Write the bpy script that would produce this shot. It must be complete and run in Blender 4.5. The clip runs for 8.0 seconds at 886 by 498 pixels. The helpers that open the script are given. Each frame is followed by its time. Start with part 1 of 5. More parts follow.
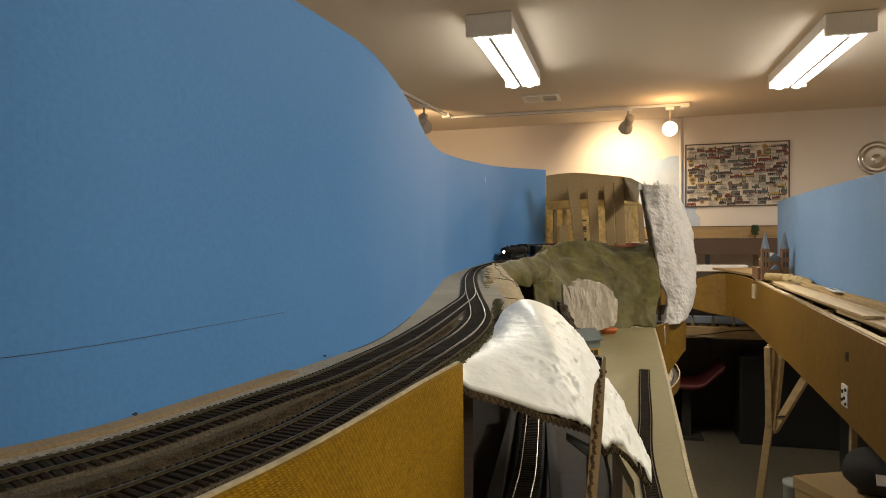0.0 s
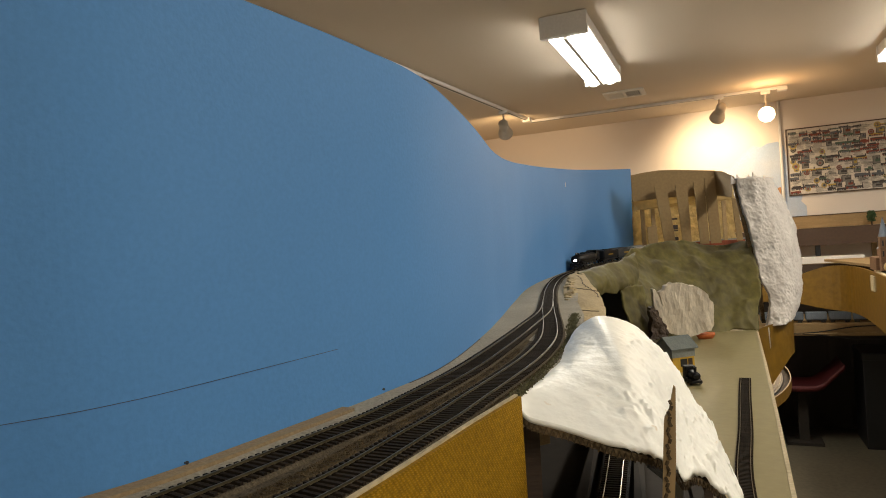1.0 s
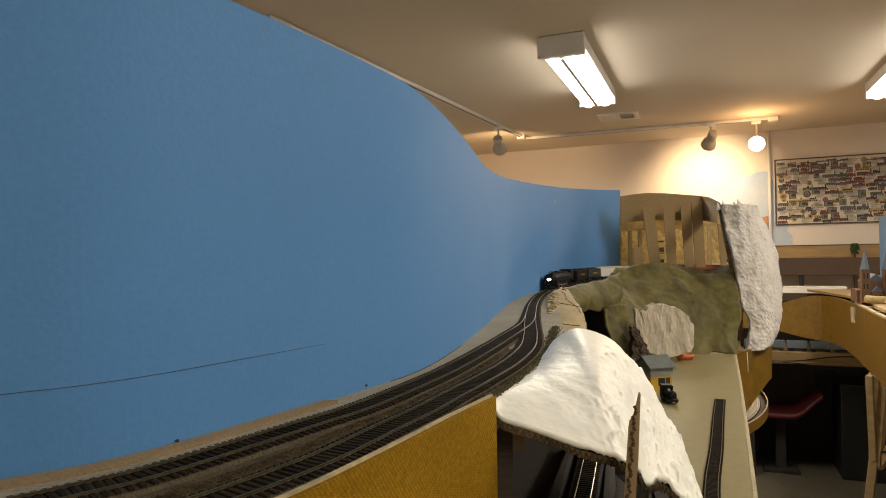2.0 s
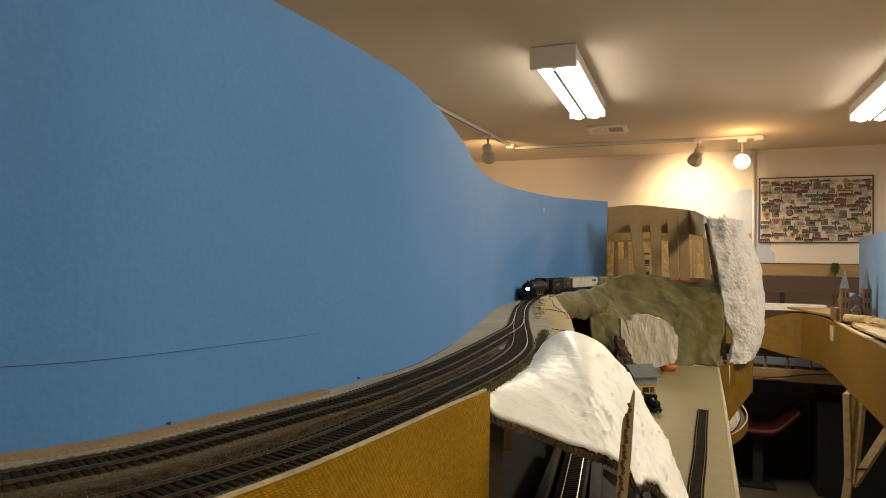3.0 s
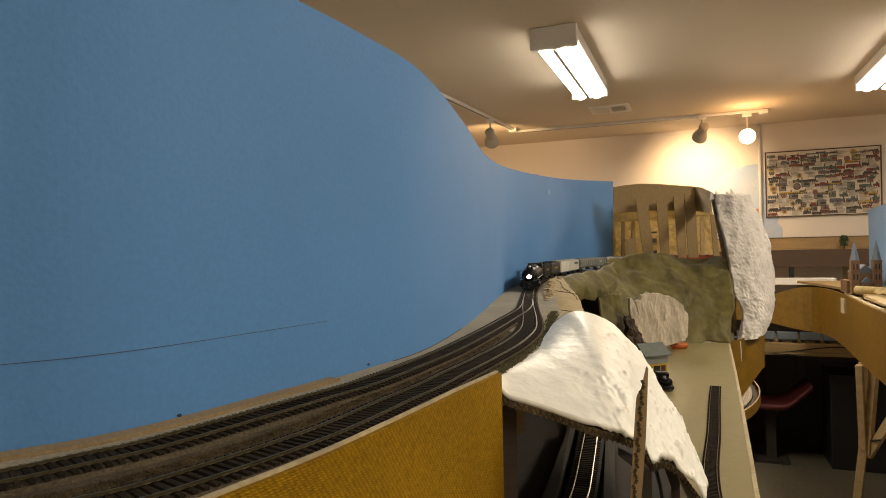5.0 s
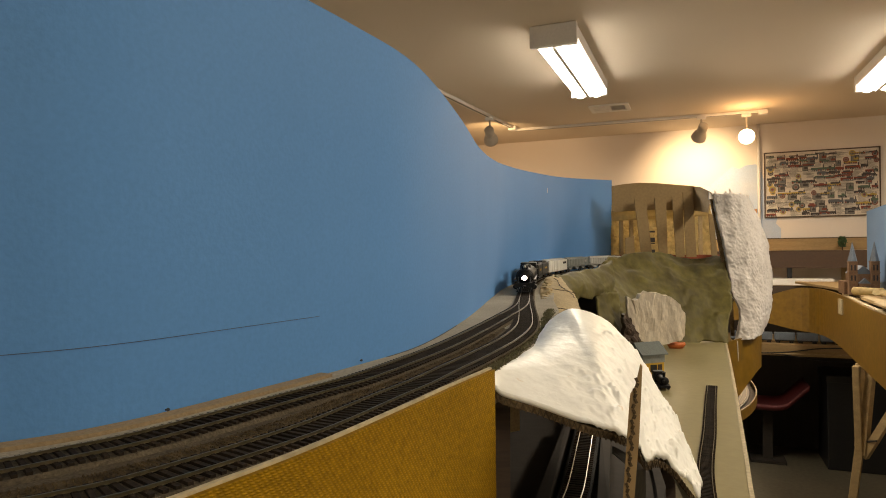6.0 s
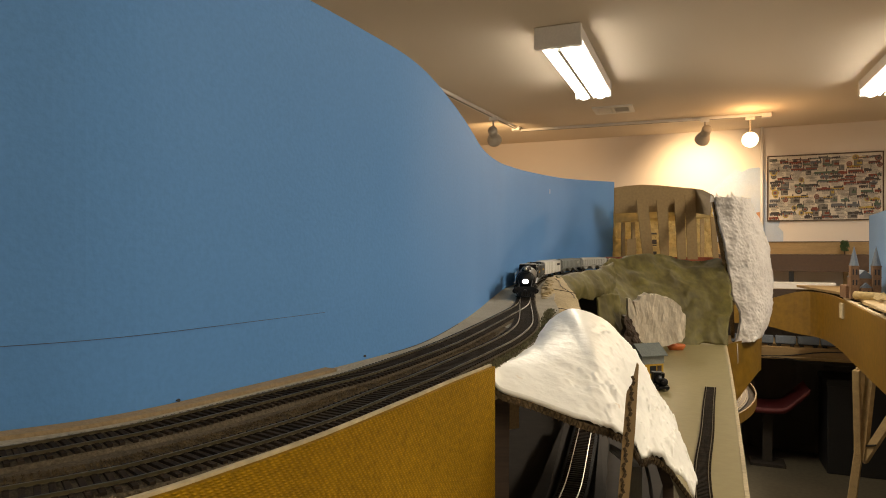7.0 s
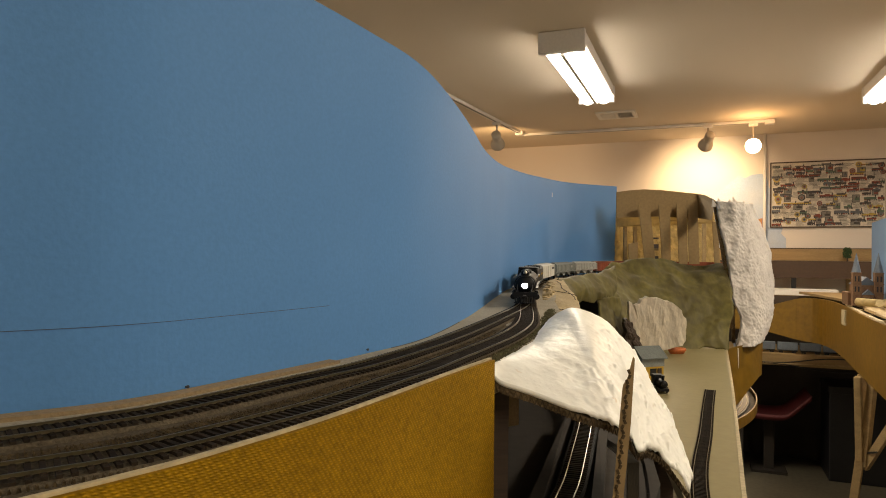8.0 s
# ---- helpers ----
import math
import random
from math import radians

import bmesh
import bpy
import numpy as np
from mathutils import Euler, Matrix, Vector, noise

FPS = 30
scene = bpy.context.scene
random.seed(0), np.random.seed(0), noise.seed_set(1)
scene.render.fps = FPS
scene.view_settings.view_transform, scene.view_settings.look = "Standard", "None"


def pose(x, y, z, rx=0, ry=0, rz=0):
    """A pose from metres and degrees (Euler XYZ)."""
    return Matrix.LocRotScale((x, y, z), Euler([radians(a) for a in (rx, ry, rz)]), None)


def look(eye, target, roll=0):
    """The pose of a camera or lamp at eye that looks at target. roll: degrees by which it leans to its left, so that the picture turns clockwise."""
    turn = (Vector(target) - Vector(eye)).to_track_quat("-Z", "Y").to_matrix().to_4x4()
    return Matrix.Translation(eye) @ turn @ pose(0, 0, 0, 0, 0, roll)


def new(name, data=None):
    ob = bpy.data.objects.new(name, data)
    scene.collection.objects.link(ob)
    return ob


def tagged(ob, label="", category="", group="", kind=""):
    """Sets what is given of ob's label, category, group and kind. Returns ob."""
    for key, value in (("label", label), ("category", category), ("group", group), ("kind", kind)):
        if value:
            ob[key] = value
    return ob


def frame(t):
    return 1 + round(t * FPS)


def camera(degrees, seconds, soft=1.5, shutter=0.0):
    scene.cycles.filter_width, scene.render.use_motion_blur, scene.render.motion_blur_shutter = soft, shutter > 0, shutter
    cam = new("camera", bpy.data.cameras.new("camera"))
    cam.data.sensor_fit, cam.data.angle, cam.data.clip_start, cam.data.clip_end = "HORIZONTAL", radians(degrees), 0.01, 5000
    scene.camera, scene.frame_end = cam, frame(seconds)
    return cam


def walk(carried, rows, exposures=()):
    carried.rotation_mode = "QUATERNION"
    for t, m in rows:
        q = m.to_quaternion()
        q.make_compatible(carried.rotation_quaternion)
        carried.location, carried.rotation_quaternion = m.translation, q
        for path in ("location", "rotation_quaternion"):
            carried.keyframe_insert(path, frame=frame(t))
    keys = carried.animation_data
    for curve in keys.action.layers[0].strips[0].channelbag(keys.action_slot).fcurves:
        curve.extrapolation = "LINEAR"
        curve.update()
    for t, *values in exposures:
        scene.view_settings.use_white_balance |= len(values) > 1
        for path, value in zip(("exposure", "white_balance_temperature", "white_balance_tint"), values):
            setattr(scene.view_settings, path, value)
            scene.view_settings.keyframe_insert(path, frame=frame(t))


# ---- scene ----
cam = camera(69.4, 8.0, soft=1.0)
PATH = [
    (0, (-0.025, 0.003, 1.498), (-0.553, 1.931, 1.454), -0.6),
    (0.5, (-0.02, 0.003, 1.517), (-0.719, 1.876, 1.51), -2.1),
    (1, (-0.007, 0.022, 1.51), (-0.799, 1.858, 1.496), -3.8),
    (1.5, (0.006, 0.013, 1.506), (-0.817, 1.836, 1.473), -2.9),
    (1.7, (0.005, 0.005, 1.507), (-0.792, 1.839, 1.496), -2.3),
    (3, (-0.005, 0.002, 1.497), (-0.722, 1.868, 1.544), 0.9),
    (3.5, (-0.008, -0.006, 1.496), (-0.73, 1.858, 1.547), 0.0),
    (4, (-0.007, -0.013, 1.497), (-0.745, 1.845, 1.526), -0.3),
    (4.5, (-0.007, -0.003, 1.496), (-0.745, 1.856, 1.51), -1.2),
    (6, (-0.005, 0.01, 1.493), (-0.737, 1.871, 1.493), -0.7),
    (6.5, (-0.005, 0.002, 1.494), (-0.744, 1.86, 1.496), -0.3),
    (7, (-0.002, 0.001, 1.493), (-0.74, 1.859, 1.491), 0.0),
    (7.5, (-0.002, 0.002, 1.491), (-0.749, 1.857, 1.5), 0.5),
    (8, (0.002, -0.008, 1.488), (-0.744, 1.848, 1.499), 0.5),
]
walk(cam, [(t, look(eye, target, roll)) for t, eye, target, roll in PATH],
     exposures=((0.0, -0.05, 6550.0, 10.0), (0.6, 0.0, 6580.0, 10.0), (1.7, 0.0, 6780.0, 11.0), (3.2, 0.0, 7200.0, 12.0), (8.0, 0.0, 7400.0, 13.0)))

# ---- world, exposure ----
world = bpy.data.worlds.new("world")
scene.world = world
world.use_nodes = True
world.node_tree.nodes["Background"].inputs[0].default_value = (0.02, 0.018, 0.015, 1)
world.node_tree.nodes["Background"].inputs[1].default_value = 0.2

# The model railway's own axes are turned from the room's.
LAY = pose(0, 0, 0, 0, 0, 21.7)
ROOM = pose(0, 0, 0)
# The peninsula stands a little askew in the room; the staging shelf hangs below the back shelf.
PEN = pose(0, 0, 0, 0, 0, 1.5)
STAGE = pose(0, 0, 0.07)


def area_lamp(name, place, size_x, size_y, watts, colour):
    lamp = bpy.data.lights.new(name, "AREA")
    lamp.shape, lamp.size, lamp.size_y, lamp.energy, lamp.color = "RECTANGLE", size_x, size_y, watts, colour
    ob = new(name, lamp)
    ob.matrix_world = place
    return ob


def spot_lamp(name, eye, target, watts, degrees, colour, blend=0.6):
    lamp = bpy.data.lights.new(name, "SPOT")
    lamp.energy, lamp.spot_size, lamp.spot_blend, lamp.color, lamp.shadow_soft_size = watts, radians(degrees), blend, colour, 0.03
    ob = new(name, lamp)
    ob.matrix_world = look(eye, target)
    return ob


COOL = (1.0, 0.93, 0.77)
WARM = (1.0, 0.66, 0.34)
area_lamp("tube_light_a", pose(-0.552, 3.2, 2.332), 0.16, 0.96, 25, COOL)
area_lamp("tube_light_b", pose(0.945, 3.69, 2.332), 0.16, 1.05, 13, COOL)
# Lamps c and d are unseen additions that fill the near layout from the right.
area_lamp("fill_light_c", pose(1.02, 1.25, 2.335), 0.16, 1.1, 17, COOL)
area_lamp("fill_light_d", pose(1.02, -1.2, 2.335), 0.16, 1.1, 18, COOL)
spot_lamp("track_spot_a", (0.02, 5.06, 2.27), (0.03, 5.6, 1.99), 46, 110, (1.0, 0.72, 0.42), 1.0)
spot_lamp("track_spot_b", (0.335, 4.84, 2.235), (0.05, 0.9, 1.15), 28, 62, (1.0, 0.76, 0.50))
spot_lamp("track_spot_c", (-1.34, 4.45, 2.26), (-1.75, 5.5, 2.0), 14, 130, WARM)


bulb_light = bpy.data.lights.new("bulb_light", "POINT")
bulb_light.energy, bulb_light.color, bulb_light.shadow_soft_size = 2.6, (1.0, 0.56, 0.24), 0.05
new("bulb_light", bulb_light).location = (0.335, 4.80, 2.30)


# ---- materials ----
def rgb(c):
    return (*c, 1)


def material(name, base, rough=0.7, vary=0.12, scale=8.0, fine=80.0, bump=0.15, metal=0.0, tint=None, island=0.0, stretch=None, spots=None, spec=0.5):
    """A surface with broad stains, fine grain and relief. tint: a second colour in the stains. spots: (colour, scale, share)."""
    m = bpy.data.materials.new(name)
    m.use_nodes = True
    n, l = m.node_tree.nodes, m.node_tree.links
    b = n["Principled BSDF"]
    b.inputs["Roughness"].default_value, b.inputs["Metallic"].default_value = rough, metal
    b.inputs["Specular IOR Level"].default_value = spec
    co = n.new("ShaderNodeTexCoord")
    mp = n.new("ShaderNodeMapping")
    l.new(co.outputs["Object"], mp.inputs[0])
    if stretch:
        mp.inputs["Scale"].default_value = stretch
    big, small = n.new("ShaderNodeTexNoise"), n.new("ShaderNodeTexNoise")
    big.inputs["Scale"].default_value, big.inputs["Detail"].default_value = scale, 5
    small.inputs["Scale"].default_value, small.inputs["Detail"].default_value = fine, 4
    for t in (big, small):
        l.new(mp.outputs[0], t.inputs["Vector"])
    ramp = n.new("ShaderNodeValToRGB")
    ramp.color_ramp.elements[0].position, ramp.color_ramp.elements[1].position = 0.3, 0.7
    dark = tint if tint else tuple(c * (1 - 1.5 * vary) for c in base)
    ramp.color_ramp.elements[0].color, ramp.color_ramp.elements[1].color = rgb(dark), rgb(base)
    l.new(big.outputs["Fac"], ramp.inputs[0])
    mix = n.new("ShaderNodeMix")
    mix.data_type, mix.blend_type = "RGBA", "MULTIPLY"
    mix.inputs["Factor"].default_value = min(1.0, vary * 3)
    grain = n.new("ShaderNodeValToRGB")
    grain.color_ramp.elements[0].color, grain.color_ramp.elements[1].color = (0.55, 0.55, 0.55, 1), (1.25, 1.25, 1.25, 1)
    grain.color_ramp.elements[0].position, grain.color_ramp.elements[1].position = 0.3, 0.7
    l.new(small.outputs["Fac"], grain.inputs[0])
    l.new(ramp.outputs[0], mix.inputs["A"])
    l.new(grain.outputs[0], mix.inputs["B"])
    out = mix.outputs["Result"]
    if spots:
        s = n.new("ShaderNodeTexNoise")
        s.inputs["Scale"].default_value, s.inputs["Detail"].default_value = spots[1], 6
        l.new(mp.outputs[0], s.inputs["Vector"])
        r = n.new("ShaderNodeValToRGB")
        r.color_ramp.elements[0].position, r.color_ramp.elements[1].position = 1 - spots[2], 1 - spots[2] + 0.06
        l.new(s.outputs["Fac"], r.inputs[0])
        mm = n.new("ShaderNodeMix")
        mm.data_type = "RGBA"
        l.new(r.outputs[0], mm.inputs["Factor"])
        l.new(out, mm.inputs["A"])
        mm.inputs["B"].default_value = rgb(spots[0])
        out = mm.outputs["Result"]
    if island:
        info = n.new("ShaderNodeObjectInfo")
        hs = n.new("ShaderNodeHueSaturation")
        mr = n.new("ShaderNodeMapRange")
        mr.inputs["To Min"].default_value, mr.inputs["To Max"].default_value = 1 - island, 1 + island
        l.new(info.outputs["Random"], mr.inputs["Value"])
        l.new(mr.outputs[0], hs.inputs["Value"])
        l.new(out, hs.inputs["Color"])
        out = hs.outputs[0]
    l.new(out, b.inputs["Base Color"])
    if bump:
        bp = n.new("ShaderNodeBump")
        bp.inputs["Strength"].default_value, bp.inputs["Distance"].default_value = bump, 0.004
        l.new(small.outputs["Fac"], bp.inputs["Height"])
        l.new(bp.outputs[0], b.inputs["Normal"])
    return m


def glow(name, colour, strength):
    m = bpy.data.materials.new(name)
    m.use_nodes = True
    b = m.node_tree.nodes["Principled BSDF"]
    b.inputs["Base Color"].default_value = rgb(colour)
    b.inputs["Emission Color"].default_value = rgb(colour)
    b.inputs["Emission Strength"].default_value = strength
    return m


def weave(m):
    """Adds the mesh-pressed pits of hardboard's rough side, in relief and darker in the pits."""
    n, l = m.node_tree.nodes, m.node_tree.links
    b = n["Principled BSDF"]
    co = next(x for x in n if x.type == "TEX_COORD")
    total = None
    for axis in ("DIAGONAL", "Z"):
        w = n.new("ShaderNodeTexWave")
        w.bands_direction = axis
        w.inputs["Scale"].default_value, w.inputs["Distortion"].default_value = 290.0 if axis == "Z" else 200.0, 2.0
        w.inputs["Detail Scale"].default_value = 3.0
        l.new(co.outputs["Object"], w.inputs["Vector"])
        if total is None:
            total = w.outputs["Fac"]
        else:
            a = n.new("ShaderNodeMath")
            a.operation = "MULTIPLY"
            l.new(total, a.inputs[0])
            l.new(w.outputs["Fac"], a.inputs[1])
            total = a.outputs[0]
    bp = n.new("ShaderNodeBump")
    bp.inputs["Strength"].default_value, bp.inputs["Distance"].default_value = 0.45, 0.0008
    l.new(total, bp.inputs["Height"])
    l.new(bp.outputs[0], b.inputs["Normal"])
    old = b.inputs["Base Color"].links[0].from_socket
    mr = n.new("ShaderNodeMapRange")
    mr.inputs["To Min"].default_value, mr.inputs["To Max"].default_value = 0.78, 1.2
    l.new(total, mr.inputs["Value"])
    hs = n.new("ShaderNodeHueSaturation")
    l.new(old, hs.inputs["Color"])
    l.new(mr.outputs[0], hs.inputs["Value"])
    l.new(hs.outputs[0], b.inputs["Base Color"])
    return m


M_BLUE = material("sky_blue_paint", (0.090, 0.258, 0.560), 0.68, 0.04, 5.0, 420.0, 0.06, tint=(0.078, 0.238, 0.530), spec=0.3)
M_PALEBLUE = material("pale_blue_paint", (0.19, 0.33, 0.55), 0.7, 0.06, 2.0, 120.0, 0.05, tint=(0.155, 0.29, 0.52), spec=0.2)
M_WALLBLUE = material("thin_blue_wash", (0.40, 0.52, 0.70), 0.7, 0.06, 5.0, 120.0, 0.05, tint=(0.52, 0.57, 0.66))
M_WALL = material("wall_paint", (0.78, 0.71, 0.64), 0.8, 0.04, 1.5, 150.0, 0.08)
M_CEIL = material("ceiling_paint", (0.70, 0.61, 0.49), 0.85, 0.03, 1.2, 200.0, 0.1)
M_FLOOR = material("concrete", (0.115, 0.102, 0.072), 0.55, 0.18, 1.8, 40.0, 0.1)
M_HARD = weave(material("hardboard", (0.36, 0.195, 0.008), 0.75, 0.2, 9.0, 420.0, 0.25, tint=(0.25, 0.135, 0.005), spec=0.12))
M_HARD2 = material("hardboard_smooth", (0.20, 0.106, 0.010), 0.45, 0.16, 3.0, 40.0, 0.05, tint=(0.155, 0.082, 0.009), spots=((0.12, 0.063, 0.008), 30.0, 0.27))
M_EDGE = material("board_edge", (0.52, 0.43, 0.27), 0.8, 0.15, 30.0, 200.0, 0.2)
M_PLY = material("plywood", (0.40, 0.27, 0.125), 0.7, 0.15, 5.0, 60.0, 0.1, stretch=(1, 8, 8))
M_PINE = material("pine", (0.50, 0.36, 0.18), 0.65, 0.18, 4.0, 50.0, 0.1, stretch=(9, 1, 9), island=0.15)
# Wood base lowered so its colour carries some shade from beneath the layout.
M_DARKWOOD = material("dark_wood", (0.055, 0.032, 0.018), 0.7, 0.2, 6.0, 60.0, 0.15, stretch=(1, 1, 8))
M_BROWN = material("brown_painted_board", (0.075, 0.040, 0.021), 0.6, 0.12, 3.0, 60.0, 0.05)
M_BLACK = material("black_fittings", (0.012, 0.012, 0.013), 0.45, 0.2, 30.0, 200.0, 0.1)
M_SACK = material("black_sack", (0.02, 0.02, 0.02), 0.85, 0.2, 20.0, 200.0, 0.3)
# Near-black base: shade of enclosed spaces is put into this colour.
M_VOID = material("shade_dark_board", (0.022, 0.016, 0.011), 0.9, 0.2, 6.0, 60.0, 0.1)
M_VERGE = material("verge", (0.37, 0.325, 0.245), 0.9, 0.15, 20.0, 400.0, 0.5, tint=(0.29, 0.26, 0.20))
M_CORK = material("cork_strip", (0.30, 0.215, 0.12), 0.85, 0.12, 14.0, 500.0, 0.3)
M_BALLAST = material("ballast", (0.115, 0.082, 0.042), 0.95, 0.4, 260.0, 1400.0, 0.3, tint=(0.035, 0.025, 0.015), spec=0.1)
M_LITTER = material("ground_litter", (0.16, 0.145, 0.07), 0.95, 0.3, 90.0, 600.0, 0.3, tint=(0.07, 0.065, 0.03))
M_BED = material("sanded_roadbed", (0.120, 0.098, 0.068), 0.95, 0.3, 60.0, 900.0, 0.4, tint=(0.08, 0.064, 0.044), spec=0.1)
M_SLEEPER = material("sleeper_plastic", (0.027, 0.019, 0.0125), 0.85, 0.2, 40.0, 400.0, 0.2, island=0.35, spec=0.12)
M_RAIL = material("rail", (0.19, 0.16, 0.088), 0.34, 0.15, 30.0, 200.0, 0.1, metal=0.75, tint=(0.17, 0.14, 0.085), spec=0.4)
M_FOAM = material("roadbed_foam", (0.032, 0.033, 0.034), 0.9, 0.3, 120.0, 700.0, 0.8)
M_STEEL = material("polished_rail", (0.50, 0.46, 0.37), 0.38, 0.08, 30.0, 200.0, 0.05, metal=0.9)
M_PLASTER = material("white_plaster", (0.95, 0.95, 0.89), 0.45, 0.02, 14.0, 160.0, 0.15, spots=((0.74, 0.62, 0.47), 60.0, 0.30))
M_PLASTER2 = material("rough_plaster", (0.72, 0.67, 0.62), 0.8, 0.08, 14.0, 260.0, 0.22, spots=((0.5, 0.46, 0.41), 75.0, 0.30))
M_ROCK = material("cast_rock", (0.66, 0.58, 0.46), 0.85, 0.12, 24.0, 180.0, 0.3, stretch=(1, 1, 0.45), spots=((0.36, 0.22, 0.12), 40.0, 0.30))
M_TANROCK = material("tan_rock", (0.46, 0.35, 0.185), 0.85, 0.16, 30.0, 260.0, 0.5)
M_GREEN = material("green_plaster_cloth", (0.152, 0.128, 0.030), 0.7, 0.2, 12.0, 60.0, 0.12, tint=(0.070, 0.055, 0.013), stretch=(1.6, 1, 0.8))
M_CARD = material("corrugated_card", (0.33, 0.225, 0.105), 0.8, 0.08, 5.0, 120.0, 0.1)
M_CARDEDGE = material("card_edge", (0.23, 0.16, 0.08), 0.9, 0.3, 40.0, 300.0, 0.8, tint=(0.07, 0.045, 0.02))
M_FLUTE = material("card_flute", (0.11, 0.072, 0.034), 0.9, 0.3, 60.0, 300.0, 0.5)
M_PAPER = material("kraft_paper", (0.66, 0.52, 0.27), 0.75, 0.15, 8.0, 60.0, 0.3)
M_CREAM = material("cream_shelf", (0.29, 0.245, 0.122), 0.35, 0.06, 5.0, 90.0, 0.06, spots=((0.22, 0.20, 0.09), 7.0, 0.30))
M_WHITE = material("white_enamel", (0.75, 0.73, 0.70), 0.45, 0.04, 10.0, 100.0, 0.03)
M_VENT = material("vent_white", (0.85, 0.82, 0.76), 0.5, 0.05, 10.0, 100.0, 0.03)
M_RED = material("red_plastic", (0.075, 0.003, 0.005), 0.7, 0.1, 6.0, 60.0, 0.03)
M_GREY = material("grey_paint", (0.25, 0.27, 0.255), 0.6, 0.12, 60.0, 300.0, 0.1)
M_LGREY = material("light_grey_paint", (0.44, 0.44, 0.41), 0.6, 0.08, 60.0, 300.0, 0.1)
M_CARWHITE = material("white_car_paint", (0.72, 0.70, 0.64), 0.55, 0.06, 60.0, 300.0, 0.08)
M_REDCAR = material("boxcar_red", (0.33, 0.075, 0.03), 0.6, 0.12, 60.0, 300.0, 0.1)
M_ENGINE = material("engine_black", (0.006, 0.006, 0.007), 0.5, 0.15, 60.0, 300.0, 0.08, spec=0.25)
M_TENDER = material("tender_grey", (0.035, 0.036, 0.036), 0.5, 0.12, 60.0, 300.0, 0.08)
M_YELLOW = material("yellow_wall_paint", (0.55, 0.33, 0.03), 0.6, 0.1, 40.0, 200.0, 0.1)
M_ORANGE = material("orange_plastic", (0.55, 0.14, 0.035), 0.5, 0.1, 40.0, 200.0, 0.05)
M_ROOF = material("grey_green_roof", (0.13, 0.15, 0.14), 0.7, 0.1, 60.0, 300.0, 0.2)
M_BRICK = material("church_brick", (0.23, 0.125, 0.065), 0.8, 0.2, 40.0, 200.0, 0.3)
M_SLATE = material("slate", (0.13, 0.16, 0.20), 0.6, 0.15, 40.0, 200.0, 0.2)
M_LEAF = material("leaf_green", (0.045, 0.10, 0.035), 0.8, 0.25, 60.0, 300.0, 0.3)
# White spotlight enamel greyed: its shaded near side is put into the colour.
M_SHADE = material("shaded_lamp_enamel", (0.42, 0.38, 0.32), 0.5, 0.05, 20.0, 120.0, 0.05)
M_TUBE = glow("lit_tube", (1.0, 0.96, 0.88), 15.0)
M_BULB = glow("lit_bulb", (1.0, 0.74, 0.42), 14.0)
M_HEADLIGHT = glow("headlight", (1.0, 0.90, 0.86), 16.0)
M_CHROME = material("chrome", (0.7, 0.68, 0.64), 0.18, 0.05, 10.0, 100.0, 0.02, metal=1.0)
M_INK = material("printed_ink", (0.06, 0.05, 0.05), 0.7, 0.2, 30.0, 100.0, 0.0)


def translucent(m, share):
    """Lets light shine through thin paper."""
    n, l = m.node_tree.nodes, m.node_tree.links
    b = n["Principled BSDF"]
    t, mix = n.new("ShaderNodeBsdfTranslucent"), n.new("ShaderNodeMixShader")
    l.new(b.inputs["Base Color"].links[0].from_socket, t.inputs["Color"])
    mix.inputs[0].default_value = share
    l.new(b.outputs[0], mix.inputs[1])
    l.new(t.outputs[0], mix.inputs[2])
    l.new(mix.outputs[0], n["Material Output"].inputs["Surface"])


translucent(M_PAPER, 0.5)


# ---- mesh helpers ----
BASE = {}


def thing(name, base, axes, label, category, group=""):
    """An Empty at base, given in those axes; its parts are written in the same axes."""
    ob = new(name)
    ob.empty_display_size = 0.05
    ob.matrix_world = axes @ Matrix.Translation(base)
    BASE[ob.name] = Vector(base)
    return tagged(ob, label, category, group)


def to_mesh(name, bm, mat, smooth=False):
    me = bpy.data.meshes.new(name)
    bmesh.ops.recalc_face_normals(bm, faces=bm.faces)
    bm.to_mesh(me)
    bm.free()
    for m in mat if isinstance(mat, (list, tuple)) else (mat,):
        me.materials.append(m)
    if smooth:
        me.polygons.foreach_set("use_smooth", [True] * len(me.polygons))
    return me


def part(name, bm, mat, parent, label="", smooth=False):
    base = BASE[parent.name]
    bmesh.ops.translate(bm, verts=bm.verts, vec=-base)
    ob = new(name, to_mesh(name, bm, mat, smooth))
    ob.parent = parent
    BASE[ob.name] = base
    return tagged(ob, label) if label else ob


def solid(name, bm, mat, axes, label, category, kind="structure", smooth=False):
    ob = new(name, to_mesh(name, bm, mat, smooth))
    ob.matrix_world = axes
    BASE[ob.name] = Vector((0, 0, 0))
    return tagged(ob, label, category, "", kind)


def box(bm, lo, hi, m=None, bevel=0.0):
    vs = [bm.verts.new((x, y, z)) for z in (lo[2], hi[2]) for y in (lo[1], hi[1]) for x in (lo[0], hi[0])]
    fs = [bm.faces.new([vs[i] for i in f]) for f in ((0, 2, 3, 1), (4, 5, 7, 6), (0, 1, 5, 4), (2, 6, 7, 3), (0, 4, 6, 2), (1, 3, 7, 5))]
    if m is not None:
        for v in vs:
            v.co = m @ v.co
    if bevel:
        es = list({e for f in fs for e in f.edges})
        bmesh.ops.bevel(bm, geom=es, offset=bevel, segments=2, affect="EDGES", profile=0.5)
    return bm


def boxes(*pairs, bevel=0.0):
    bm = bmesh.new()
    for lo, hi in pairs:
        box(bm, lo, hi, None, bevel)
    return bm


